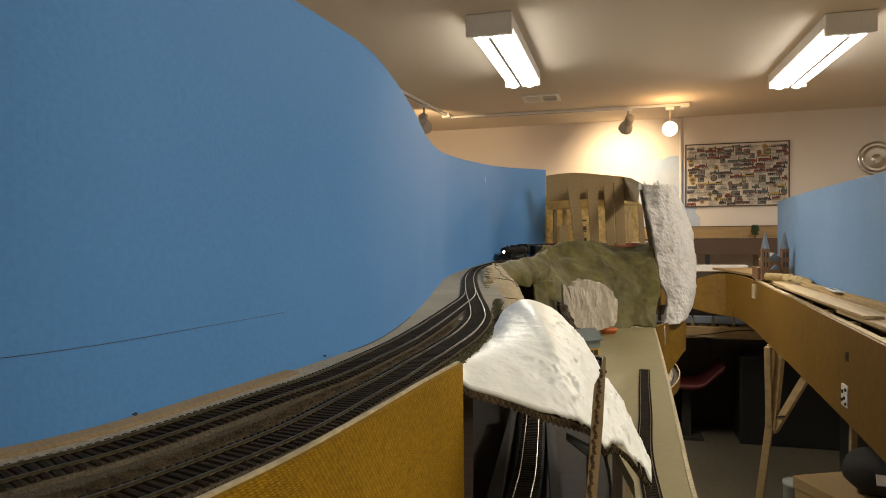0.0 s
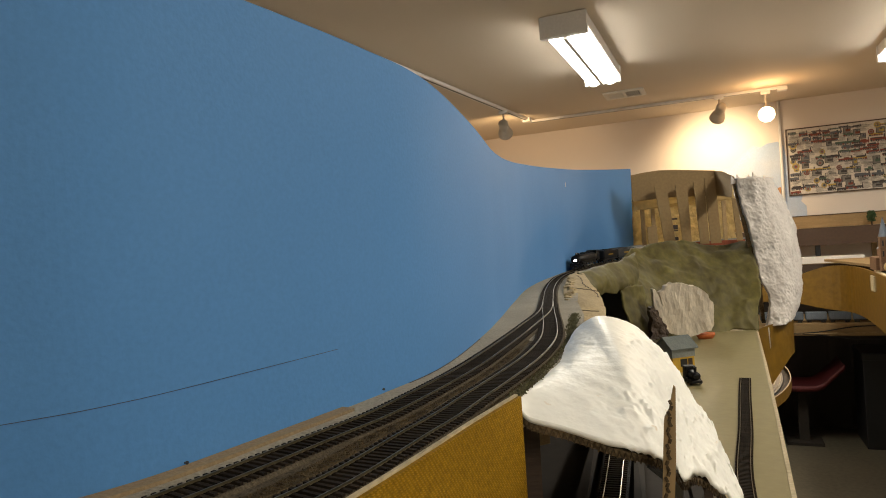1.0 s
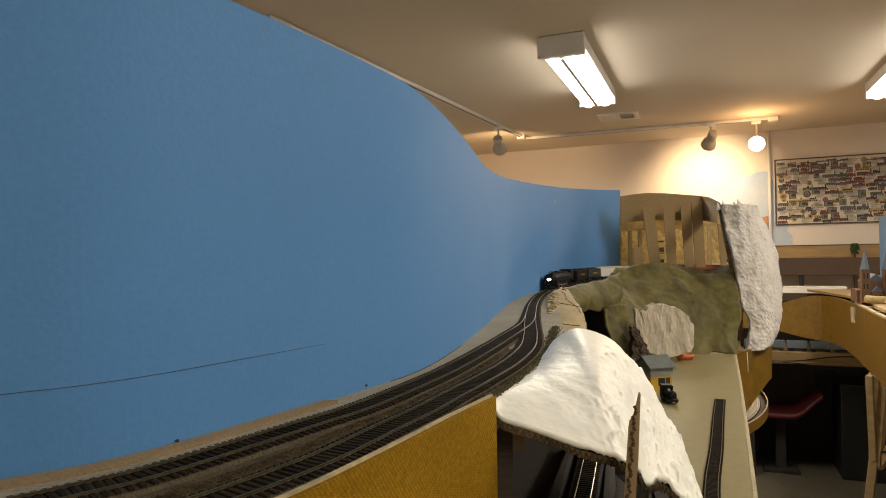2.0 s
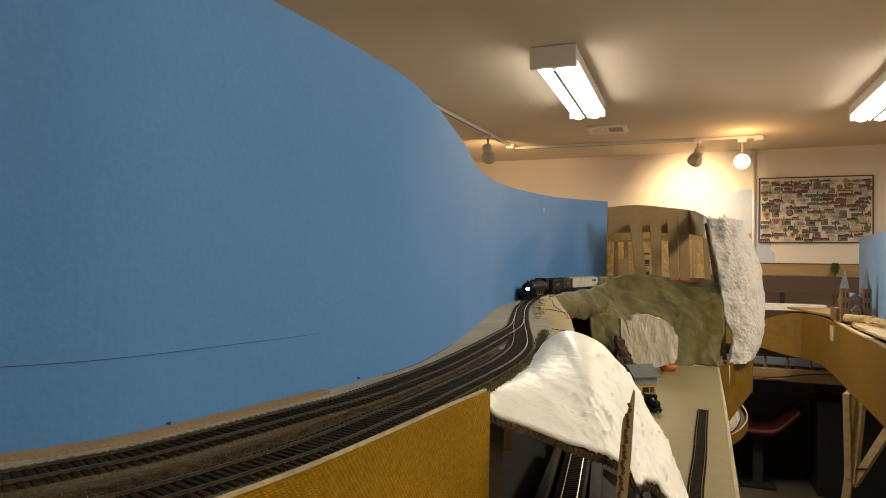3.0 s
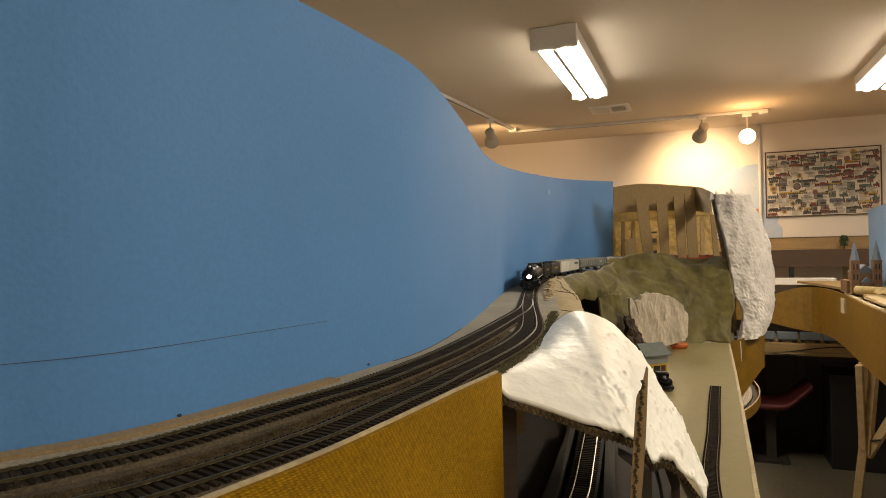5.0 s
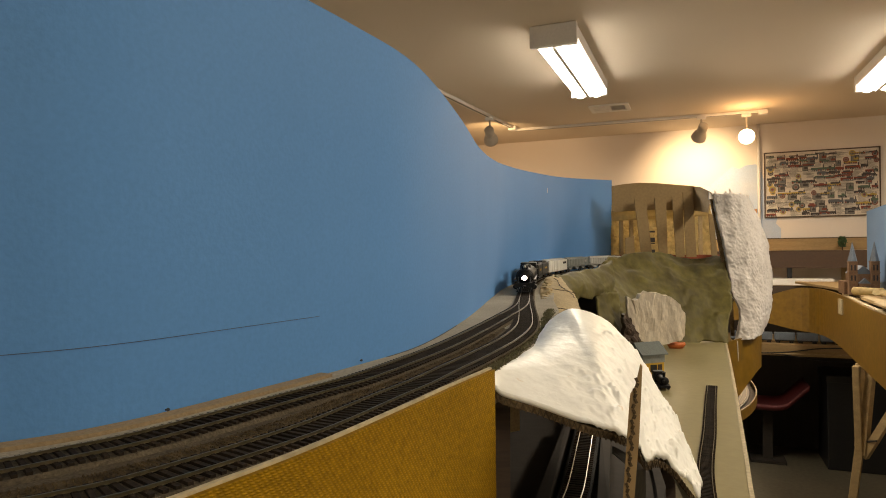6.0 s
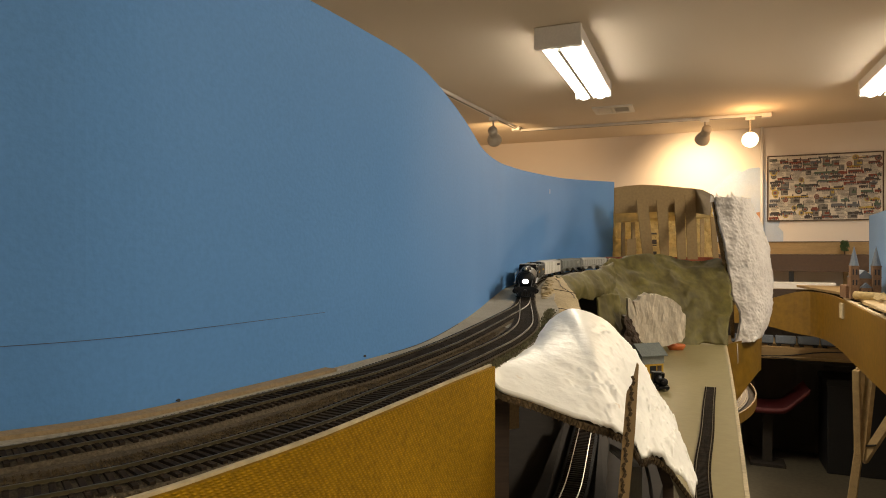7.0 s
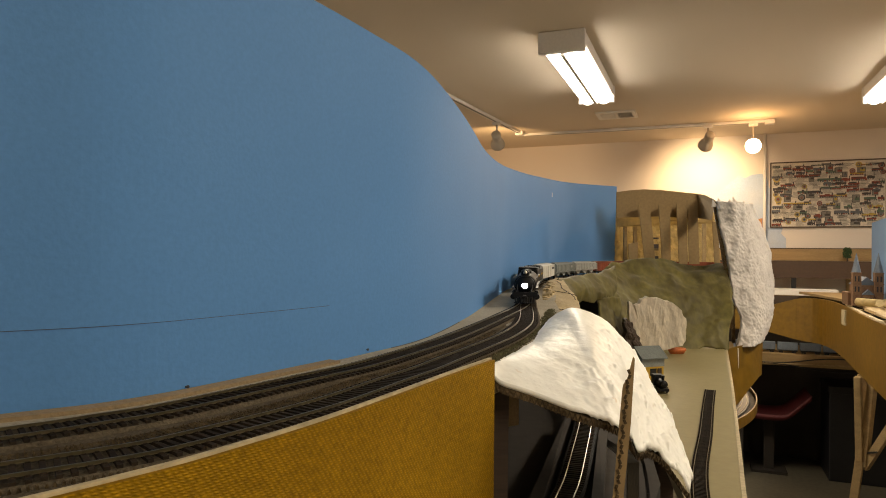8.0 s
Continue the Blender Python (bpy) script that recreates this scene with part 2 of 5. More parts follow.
def rod(bm, a, b, r, r2=None, seg=12):
    a, b = Vector(a), Vector(b)
    d = b - a
    m = Matrix.Translation((a + b) / 2) @ d.to_track_quat("Z", "Y").to_matrix().to_4x4()
    bmesh.ops.create_cone(bm, cap_ends=True, segments=seg, radius1=r, radius2=r if r2 is None else r2, depth=d.length, matrix=m)
    return bm


def lathe(bm, profile, m, seg=20):
    """A turned form: (radius, height) pairs about m's z."""
    rings = []
    for r, h in profile:
        rings.append([bm.verts.new(m @ Vector((max(r, 1e-4) * math.cos(2 * math.pi * i / seg), max(r, 1e-4) * math.sin(2 * math.pi * i / seg), h))) for i in range(seg)])
    for a, b in zip(rings, rings[1:]):
        for i in range(seg):
            bm.faces.new((a[i], a[(i + 1) % seg], b[(i + 1) % seg], b[i]))
    bm.faces.new(rings[0][::-1])
    bm.faces.new(rings[-1])
    return bm


def spline(pts, step):
    """Points at even steps on a smooth line through pts."""
    pts = [Vector(p) for p in pts]
    ext = [2 * pts[0] - pts[1]] + pts + [2 * pts[-1] - pts[-2]]
    fine = []
    for i in range(1, len(ext) - 2):
        p0, p1, p2, p3 = ext[i - 1:i + 3]
        for k in range(40):
            u = k / 40
            fine.append(0.5 * (2 * p1 + (p2 - p0) * u + (2 * p0 - 5 * p1 + 4 * p2 - p3) * u * u + (3 * p1 - p0 - 3 * p2 + p3) * u ** 3))
    fine.append(pts[-1])
    acc = [0.0]
    for a, b in zip(fine, fine[1:]):
        acc.append(acc[-1] + (b - a).length)
    n = max(2, int(acc[-1] / step))
    out, j = [], 0
    for k in range(n + 1):
        s = acc[-1] * k / n
        while j < len(acc) - 2 and acc[j + 1] < s:
            j += 1
        u = (s - acc[j]) / max(1e-9, acc[j + 1] - acc[j])
        out.append(fine[j].lerp(fine[j + 1], min(1, u)))
    return out


def normals(line):
    """Unit normals to the right of a line in plan."""
    out = []
    for i, p in enumerate(line):
        d = line[min(i + 1, len(line) - 1)] - line[max(i - 1, 0)]
        d.z = 0
        d.normalize()
        out.append(Vector((d.y, -d.x, 0)))
    return out


def strip(bm, line, profile):
    """Sweeps a closed profile of (offset to the right, height) along a line."""
    ns = normals(line)
    rings = [[bm.verts.new(p + n * o + Vector((0, 0, h))) for o, h in profile] for p, n in zip(line, ns)]
    k = len(profile)
    for a, b in zip(rings, rings[1:]):
        for i in range(k):
            bm.faces.new((a[i], a[(i + 1) % k], b[(i + 1) % k], b[i]))
    bm.faces.new(rings[0])
    bm.faces.new(rings[-1][::-1])
    return bm


def slab(bm, pts, depth):
    """A plate: an outline of points and the same outline moved by depth."""
    a = [bm.verts.new(p) for p in pts]
    b = [bm.verts.new(Vector(p) + Vector(depth)) for p in pts]
    bm.faces.new(a)
    bm.faces.new(b[::-1])
    for i in range(len(a)):
        j = (i + 1) % len(a)
        bm.faces.new((a[j], a[i], b[i], b[j]))
    return bm


def drape(bm, top, bottom, nu, nv, thick, rough, seed=0.0, bulge=None, freq=9.0, ramp=0.0):
    """A thick uneven sheet between two lines; thick is a vector to its back."""
    tl, bl = spline(top, 1e-3), spline(bottom, 1e-3)
    at = lambda line, u: line[min(len(line) - 1, int(round(u * (len(line) - 1))))]
    front, back = [], []
    thick = Vector(thick)
    for j in range(nv + 1):
        v = j / nv
        fr, bk = [], []
        for i in range(nu + 1):
            u = i / nu
            p = at(tl, u).lerp(at(bl, u), v)
            if bulge:
                p = p + Vector(bulge) * math.sin(math.pi * v) * (min(1.0, (at(tl, u) - at(bl, u)).length / ramp) if ramp else 1.0)
            w = noise.noise_vector((p + Vector((seed, 0, 0))) * freq) + 0.5 * noise.noise_vector((p + Vector((seed, 3, 0))) * freq * 2.7) + 0.25 * noise.noise_vector((p + Vector((seed, 7, 0))) * freq * 7)
            fr.append(bm.verts.new(p + w * rough))
            bk.append(bm.verts.new(p + w * rough * 0.7 + thick))
        front.append(fr)
        back.append(bk)
    for j in range(nv):
        for i in range(nu):
            bm.faces.new((front[j][i], front[j][i + 1], front[j + 1][i + 1], front[j + 1][i]))
            bm.faces.new((back[j][i], back[j + 1][i], back[j + 1][i + 1], back[j][i + 1]))
    for i in range(nu):
        bm.faces.new((front[0][i], back[0][i], back[0][i + 1], front[0][i + 1]))
        bm.faces.new((front[nv][i], front[nv][i + 1], back[nv][i + 1], back[nv][i]))
    for j in range(nv):
        bm.faces.new((front[j][0], front[j + 1][0], back[j + 1][0], back[j][0]))
        bm.faces.new((front[j][nu], back[j][nu], back[j + 1][nu], front[j + 1][nu]))
    return bm


# ---- the room ----
solid("floor", boxes(((-2.6, -3.0, -0.1), (3.0, 5.9, 0.0))), M_FLOOR, ROOM, "worn grey-brown concrete floor of the railway room", "floor")
solid("ceiling", boxes(((-2.6, -3.0, 2.44), (3.0, 5.9, 2.54))), M_CEIL, ROOM, "flat cream-painted ceiling with strip lights", "ceiling")
solid("wall_north", boxes(((-2.5, 5.6, 0.0), (2.9, 5.75, 2.44))), M_WALL, ROOM, "off-white painted plaster wall behind the layout", "wall")
solid("wall_south", boxes(((-2.5, -2.95, 0.0), (2.9, -2.8, 2.44))), M_WALL, ROOM, "off-white painted plaster wall", "wall")
solid("wall_west", boxes(((-2.15, -2.8, 0.0), (-2.0, 5.6, 2.44))), M_WALL, ROOM, "off-white painted plaster wall beside the track lights", "wall")
solid("wall_east", boxes(((2.5, -2.8, 0.0), (2.65, 5.6, 2.44))), M_WALL, ROOM, "off-white painted plaster wall", "wall")


def paint_patch():
    bm = bmesh.new()
    low = [(-0.6, 1.5), (0.62, 1.5)]
    top = [(0.62, 1.62), (0.585, 1.66), (0.60, 1.71), (0.555, 1.78), (0.545, 2.0), (0.53, 1.97), (0.50, 2.02), (0.485, 2.10), (0.45, 2.13), (0.38, 2.125), (0.33, 2.10), (0.28, 2.12), (0.20, 2.05), (0.10, 1.96), (-0.1, 1.9), (-0.3, 1.86), (-0.6, 1.84)]
    slab(bm, [(x, 5.597, z) for x, z in low + top], (0, 0.003, 0))
    return bm


solid("trim", paint_patch(), M_WALLBLUE, ROOM, "pale blue sky paint brushed unevenly on the wall", "wall paint")


def ceiling_fixture(x, y0, y1):
    f = thing("ceiling_light", (x, (y0 + y1) / 2, 2.34), ROOM, "white twin-tube fluorescent ceiling light, switched on", "ceiling light", "strip lights on the ceiling")
    part("housing", boxes(((x - 0.095, y0, 2.385), (x + 0.095, y1, 2.44)), bevel=0.004), M_WHITE, f, "white enamelled steel housing")
    for s in (-1, 1):
        y = y0 - 0.006 if s < 0 else y1 - 0.024
        part("end_cap", boxes(((x - 0.1, y, 2.345), (x + 0.1, y + 0.03, 2.438)), bevel=0.004), M_WHITE, f)
        bm = bmesh.new()
        lathe(bm, [(0.036, 0.032), (0.036, y1 - y0 - 0.032)], pose(x + s * 0.045, y0, 2.372, -90), 16)
        part("tube_cover", bm, M_TUBE, f, "glowing white diffuser", True)
    part("spine", boxes(((x - 0.008, y0 + 0.03, 2.338), (x + 0.008, y1 - 0.03, 2.39))), M_WHITE, f)
    return f


ceiling_fixture(-0.552, 2.70, 3.71)
ceiling_fixture(0.945, 3.14, 4.23)
# Two unseen fixtures, added out of view to house fill lamps c and d.
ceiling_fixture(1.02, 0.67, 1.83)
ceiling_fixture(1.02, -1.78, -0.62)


def vent():
    v = thing("ceiling_vent", (-0.53, 4.5, 2.43), ROOM, "white louvred air register set in the ceiling", "air vent")
    x0, x1, y0, y1 = -0.66, -0.40, 4.36, 4.58
    part("frame", boxes(((x0, y0, 2.43), (x1, y0 + 0.03, 2.44)), ((x0, y1 - 0.03, 2.43), (x1, y1, 2.44)), ((x0, y0 + 0.03, 2.43), (x0 + 0.025, y1 - 0.03, 2.44)), ((x1 - 0.025, y0 + 0.03, 2.43), (x1, y1 - 0.03, 2.44)), ((-0.54, y0 + 0.03, 2.43), (-0.52, y1 - 0.03, 2.44))), M_VENT, v)
    part("backing", boxes(((x0 + 0.02, y0 + 0.02, 2.437), (x1 - 0.02, y1 - 0.02, 2.4395))), M_BLACK, v)
    for k in range(16):
        x = x0 + 0.032 + k * 0.0132
        if abs(x + 0.53) > 0.012:
            bm = bmesh.new()
            box(bm, (-0.001, y0 + 0.03, -0.006), (0.001, y1 - 0.03, 0.004), pose(x, 0, 2.432, 0, 40 if x < -0.53 else -40))
            part("slat", bm, M_VENT, v)


vent()


def track_rail(a, b):
    t = thing("track_light_rail", (Vector(a) + Vector(b)) / 2, ROOM, "white ceiling track for spotlights", "light track", "ceiling spotlight tracks")
    a, b = Vector(a), Vector(b)
    d = (b - a).normalized()
    n = Vector((d.y, -d.x, 0)) * 0.016
    bm = bmesh.new()
    slab(bm, [a + n, b + n, b - n, a - n], (0, 0, 0.018))
    part("channel", bm, M_WHITE, t)
    bm = bmesh.new()
    n = n * 0.3
    slab(bm, [a + n, b + n, b - n, a - n], (0, 0, -0.001))
    part("slot", bm, M_BLACK, t, "dark conductor slot")
    part("feed_box", boxes((b + Vector((-0.03, -0.03, -0.012)), b + Vector((0.03, 0.03, 0.018))), bevel=0.003), M_WHITE, t)


track_rail((-1.53, 2.0, 2.42), (-1.31, 4.84, 2.42))
track_rail((-1.31, 4.95, 2.42), (0.45, 5.0, 2.42))


def spotlight(x, y, z, aim, lit):
    s = thing("spotlight", (x, y, 2.42), ROOM, "white bell-shaped track spotlight, " + ("lit and glowing warm" if lit else "turned towards the wall"), "spotlight", "spotlights on the tracks")
    bm = bmesh.new()
    rod(bm, (x, y, 2.42), (x, y, z + 0.03), 0.007)
    rod(bm, (x - 0.02, y, z + 0.03), (x + 0.02, y, z + 0.03), 0.006)
    part("stem", bm, M_SHADE, s)
    part("adapter", boxes(((x - 0.03, y - 0.014, 2.398), (x + 0.03, y + 0.014, 2.42)), bevel=0.003), M_WHITE, s)
    m = look((x, y, z), aim) @ pose(0, 0, 0, 180)
    bm = bmesh.new()
    lathe(bm, [(0.012, -0.062), (0.030, -0.060), (0.033, -0.055), (0.033, -0.006), (0.029, 0.0), (0.031, 0.006), (0.042, 0.03), (0.051, 0.062), (0.052, 0.078), (0.048, 0.079), (0.044, 0.064), (0.028, 0.03)], m, 24)
    shade = part("shade", bm, M_SHADE, s, "", True)
    bm = bmesh.new()
    if lit:
        lathe(bm, [(0.012, 0.02), (0.03, 0.045), (0.046, 0.070), (0.052, 0.092), (0.044, 0.116), (0.022, 0.128), (0.0, 0.130)], m, 24)
    else:
        lathe(bm, [(0.01, 0.032), (0.040, 0.062), (0.043, 0.074), (0.03, 0.084), (0.0, 0.088)], m, 24)
    part("bulb", bm, M_BULB if lit else M_WHITE, shade, "glowing warm bulb" if lit else "", True)


spotlight(-1.345, 4.35, 2.30, (-1.5, 5.2, 1.9), False)
spotlight(0.05, 4.95, 2.315, (-0.15, 5.6, 1.95), False)
spotlight(0.345, 5.0, 2.262, (0.15, 2.0, 1.75), True)


def conduit():
    bm = bmesh.new()
    rod(bm, (0.47, 5.583, 1.2), (0.47, 5.583, 2.44), 0.011)
    solid("trim_pipe", bm, M_WHITE, ROOM, "white painted conduit running down the wall", "pipe", "structure", True)


conduit()
scrap = thing("paper_scrap", (0.44, 5.595, 1.62), ROOM, "faded orange paper scrap pinned on the wall", "paper scrap")
part("sheet", slab(bmesh.new(), [(0.415, 5.592, 1.60), (0.455, 5.592, 1.60), (0.455, 5.592, 1.78), (0.41, 5.592, 1.77)], (0, 0.003, 0)), material("faded_orange", (0.55, 0.27, 0.13), 0.8), scrap)


def poster():
    p = thing("poster", (0.89, 5.59, 1.72), ROOM, "framed collage of small old railway engine pictures", "poster")
    x0, x1, z0, z1 = 0.515, 1.27, 1.712, 2.205
    part("sheet", boxes(((x0, 5.588, z0), (x1, 5.597, z1))), material("poster_paper", (0.72, 0.66, 0.57), 0.7), p, "cream printed paper")
    part("frame", boxes(((x0 - 0.008, 5.58, z1), (x1 + 0.008, 5.6, z1 + 0.008)), ((x0 - 0.008, 5.58, z0), (x0, 5.6, z1)), ((x1, 5.58, z0), (x1 + 0.008, 5.6, z1)), ((x0 - 0.008, 5.58, z0 - 0.008), (x1 + 0.008, 5.6, z0))), M_BROWN, p)
    rnd = random.Random(4)
    inks = [M_INK, material("ink_grey", (0.22, 0.21, 0.19), 0.7), material("ink_red", (0.22, 0.05, 0.03), 0.7), material("ink_green", (0.09, 0.14, 0.10), 0.7), material("ink_yellow", (0.50, 0.36, 0.08), 0.7), material("ink_blue", (0.12, 0.13, 0.15), 0.7)]
    lots = [bmesh.new() for _ in inks]
    level = [5.5875]

    def flat(bm, a, b, c, d):
        level[0] -= 0.000004
        y = level[0]
        box(bm, (a, y - 0.0001, b), (min(c, x1), y, min(d, z1)))

    def disc(bm, x, z, r):
        level[0] -= 0.000004
        bmesh.ops.create_circle(bm, cap_ends=True, segments=14, radius=r, matrix=pose(x, level[0] - 0.0001, z, 90))

    z = z0 + 0.004
    while z < z1 - 0.03:
        h = min(rnd.uniform(0.042, 0.066), z1 - z - 0.012)
        x = x0 + rnd.uniform(0.002, 0.02)
        while x < x1 - 0.03:
            w = rnd.uniform(0.050, 0.110)
            w = min(w, x1 - x - 0.004)
            dz = rnd.uniform(-0.008, 0.008)
            q = max(z0, z + dz)
            kind, k = rnd.random(), rnd.choice([0, 0, 5, 2, 2, 3, 4])
            if kind < 0.46:
                flat(lots[k], x, q + h * 0.22, x + w * 0.92, q + h * 0.50)
                flat(lots[rnd.choice([0, k])], x + w * rnd.uniform(0.0, 0.5), q + h * 0.40, x + w * rnd.uniform(0.55, 0.8), q + h * rnd.uniform(0.5, 0.72))
                flat(lots[0], x + w * 0.80, q + h * 0.5, x + w * 0.88, q + h * rnd.uniform(0.8, 1.0))
                for m in range(int(w / 0.014)):
                    disc(lots[rnd.choice([0, 0, 2, 5])], x + 0.008 + m * 0.0145, q + h * 0.18, rnd.uniform(0.004, 0.008))
                flat(lots[1], x, q + 0.001, x + w, q + 0.004)
            elif kind < 0.74:
                for m in range(int(h / 0.0065)):
                    flat(lots[rnd.choice([0, 1, 1])], x + w * rnd.uniform(0, 0.1), q + 0.003 + m * 0.0065, x + w * rnd.uniform(0.5, 0.98), q + 0.0056 + m * 0.0065)
            elif kind < 0.86:
                disc(lots[rnd.choice([4, 2, 0])], x + w / 2, q + h / 2, h * 0.42)
                disc(lots[1], x + w / 2, q + h / 2, h * 0.28)
                disc(lots[rnd.choice([0, 2])], x + w / 2, q + h / 2, h * 0.15)
            else:
                flat(lots[0], x, q, x + w * 0.6, q + h * 0.95)
                flat(lots[1], x + 0.004, q + 0.004, x + w * 0.6 - 0.004, q + h * 0.95 - 0.004)
                flat(lots[k], x + w * 0.2, q + h * 0.25, x + w * 0.55, q + h * 0.6)
                flat(lots[0], x + w * 0.3, q + h * 0.5, x + w * 0.4, q + h * 0.8)
            x += w + rnd.uniform(-0.012, 0.002)
        z += h * 0.60
    for bm, ink in zip(lots, inks):
        part("print", bm, ink, p)["kind"] = "stuff"


poster()


def wall_clock():
    c = thing("wall_clock", (1.87, 5.6, 2.045), ROOM, "round chrome-rimmed dish hanging on the wall", "wall clock")
    m = pose(1.87, 5.6, 2.045, 90)
    bm = bmesh.new()
    lathe(bm, [(0.10, 0.0), (0.128, 0.01), (0.13, 0.025), (0.118, 0.034), (0.105, 0.028)], m, 40)
    part("rim", bm, M_CHROME, c, "polished metal rim", True)
    bm = bmesh.new()
    lathe(bm, [(0.104, 0.026), (0.09, 0.031), (0.05, 0.022), (0.03, 0.03), (0.0, 0.034)], m, 40)
    part("face", bm, M_CHROME, c, "", True)


wall_clock()


# ---- the far and right-hand benchwork ----
def back_shelf():
    s = thing("back_shelf", (0.3, 5.4, 1.2), ROOM, "long layout shelf along the wall with a brown front board", "layout shelf")
    part("top_rail", boxes(((-1.9, 5.56, 1.45), (2.4, 5.597, 1.54))), M_PLY, s, "tan plywood strip on the wall")
    part("cap", boxes(((-1.9, 5.555, 1.54), (2.4, 5.598, 1.546))), M_BROWN, s)
    part("front_board", boxes(((-1.9, 5.30, 1.325), (2.4, 5.32, 1.45))), M_BROWN, s, "brown painted front board")
    part("upper_deck", boxes(((-1.9, 5.32, 1.43), (2.4, 5.555, 1.448))), M_PLY, s)
    part("lower_deck", boxes(((-1.9, 4.9, 1.185), (2.4, 5.597, 1.205))), M_PLY, s)
    part("lower_lip", boxes(((-1.9, 4.885, 1.165), (2.4, 4.9, 1.215))), M_DARKWOOD, s)
    for x in (-1.0, 0.63, 1.9):
        part("post", boxes(((x, 5.33, 1.205), (x + 0.03, 5.36, 1.43))), M_BLACK, s)
    part("stud", boxes(((1.02, 5.57, 1.205), (1.05, 5.597, 1.43))), M_PINE, s)


back_shelf()


def white_plank():
    p = thing("plank", (0.7, 5.1, 1.207), ROOM, "white painted offcut lying on the shelf", "plank")
    part("board", boxes(((0.3, 5.05, 1.21), (0.88, 5.16, 1.255)), bevel=0.003), M_WHITE, p)
    part("batten", boxes(((0.35, 5.06, 1.206), (0.83, 5.12, 1.21))), M_PINE, p)


white_plank()


def small_tree(x, y, z, h):
    t = thing("model_tree", (x, y, z), ROOM, "tiny green model tree standing on the shelf", "model tree")
    bm = bmesh.new()
    rod(bm, (x, y, z), (x, y, z + h * 0.5), 0.005, 0.003, 8)
    part("trunk", bm, M_DARKWOOD, t)
    bm = bmesh.new()
    rnd = random.Random(2)
    for _ in range(260):
        a, r, q = rnd.uniform(0, 6.28), h * 0.26 * math.sqrt(rnd.random()), rnd.uniform(0.25, 1.0)
        r *= 1.15 - 0.75 * abs(q - 0.55)
        bmesh.ops.create_icosphere(bm, subdivisions=1, radius=h * rnd.uniform(0.03, 0.055), matrix=pose(x + r * math.cos(a), y + r * math.sin(a), z + h * q, rnd.uniform(0, 90), 0, 20))
    part("crown", bm, M_LEAF, t)


small_tree(1.0, 5.43, 1.449, 0.10)

FASCIA = spline([(0.50, 0.75, 0), (0.545, 1.4, 0), (0.585, 2.0, 0), (0.615, 2.5, 0), (0.633, 2.8, 0), (0.655, 3.25, 0), (0.683, 3.75, 0), (0.688, 4.08, 0), (0.664, 4.28, 0), (0.60, 4.39, 0), (0.45, 4.45, 0), (0.2, 4.48, 0), (-0.3, 4.5, 0)], 0.05)


def peninsula_front():
    """The curved board; its top dips and its foot rises where it turns to the wall."""
    bm = bmesh.new()
    ns = normals(FASCIA)
    rings = []
    for p, n in zip(FASCIA, ns):
        k = min(1.0, max(0.0, (0.62 - p.x) / 0.3)) if p.y > 4.2 else 0.0
        k = k * k * (3 - 2 * k)
        top, foot = 1.235 - 0.075 * k, 0.97 + 0.05 * k
        rings.append([bm.verts.new((*(p + n * o).xy, z)) for o, z in ((-0.004, foot), (0.004, foot), (0.004, top), (-0.004, top))])
    for a, b in zip(rings, rings[1:]):
        for i in range(4):
            bm.faces.new((a[i], a[(i + 1) % 4], b[(i + 1) % 4], b[i]))
    bm.faces.new(rings[0])
    bm.faces.new(rings[-1][::-1])
    return bm


pen = thing("benchwork", (0.8, 2.6, 0.97), ROOM, "layout peninsula with a curved golden hardboard front", "benchwork")
part("fascia", peninsula_front(), M_HARD2, pen, "curved golden-brown hardboard fascia")
bm = bmesh.new()
strip(bm, FASCIA[:60], [(0.004, 1.218), (0.022, 1.218), (0.022, 1.238), (0.004, 1.238)])
part("lip", bm, M_EDGE, pen, "pale raw wood lip")
bm = bmesh.new()
deck = [p + n * 0.06 for p, n in zip(FASCIA, normals(FASCIA))]
slab(bm, [Vector((p.x, p.y, 1.232)) for p in deck[:71:3]] + [Vector((0.62, 4.88, 1.232)), Vector((1.3, 4.88, 1.232)), Vector((1.3, 0.75, 1.232))], (0, 0, 0.014))
part("deck", bm, M_PLY, pen)
for i in range(3, 66, 6):
    p, n = FASCIA[i], normals(FASCIA)[i]
    q = p + n * 0.042
    bm = bmesh.new()
    box(bm, (-0.012, -0.022, 1.10), (0.012, 0.022, 1.232), Matrix.Translation((q.x, q.y, 0)))
    part("riser", bm, M_PINE, pen)
part("joist", boxes(((0.78, 0.75, 1.12), (0.82, 4.2, 1.2))), M_DARKWOOD, pen)
BACKR = spline([(0.78, 0.9, 0), (0.82, 2.0, 0), (0.87, 2.8, 0), (0.93, 3.5, 0), (1.03, 4.3, 0)], 0.1)
bm = bmesh.new()
strip(bm, BACKR, [(0.0, 1.246), (0.004, 1.246), (0.004, 1.68), (0.0, 1.68)])
solid("backdrop_east", bm, M_PALEBLUE, PEN, "pale blue painted sky board behind the peninsula", "backdrop")


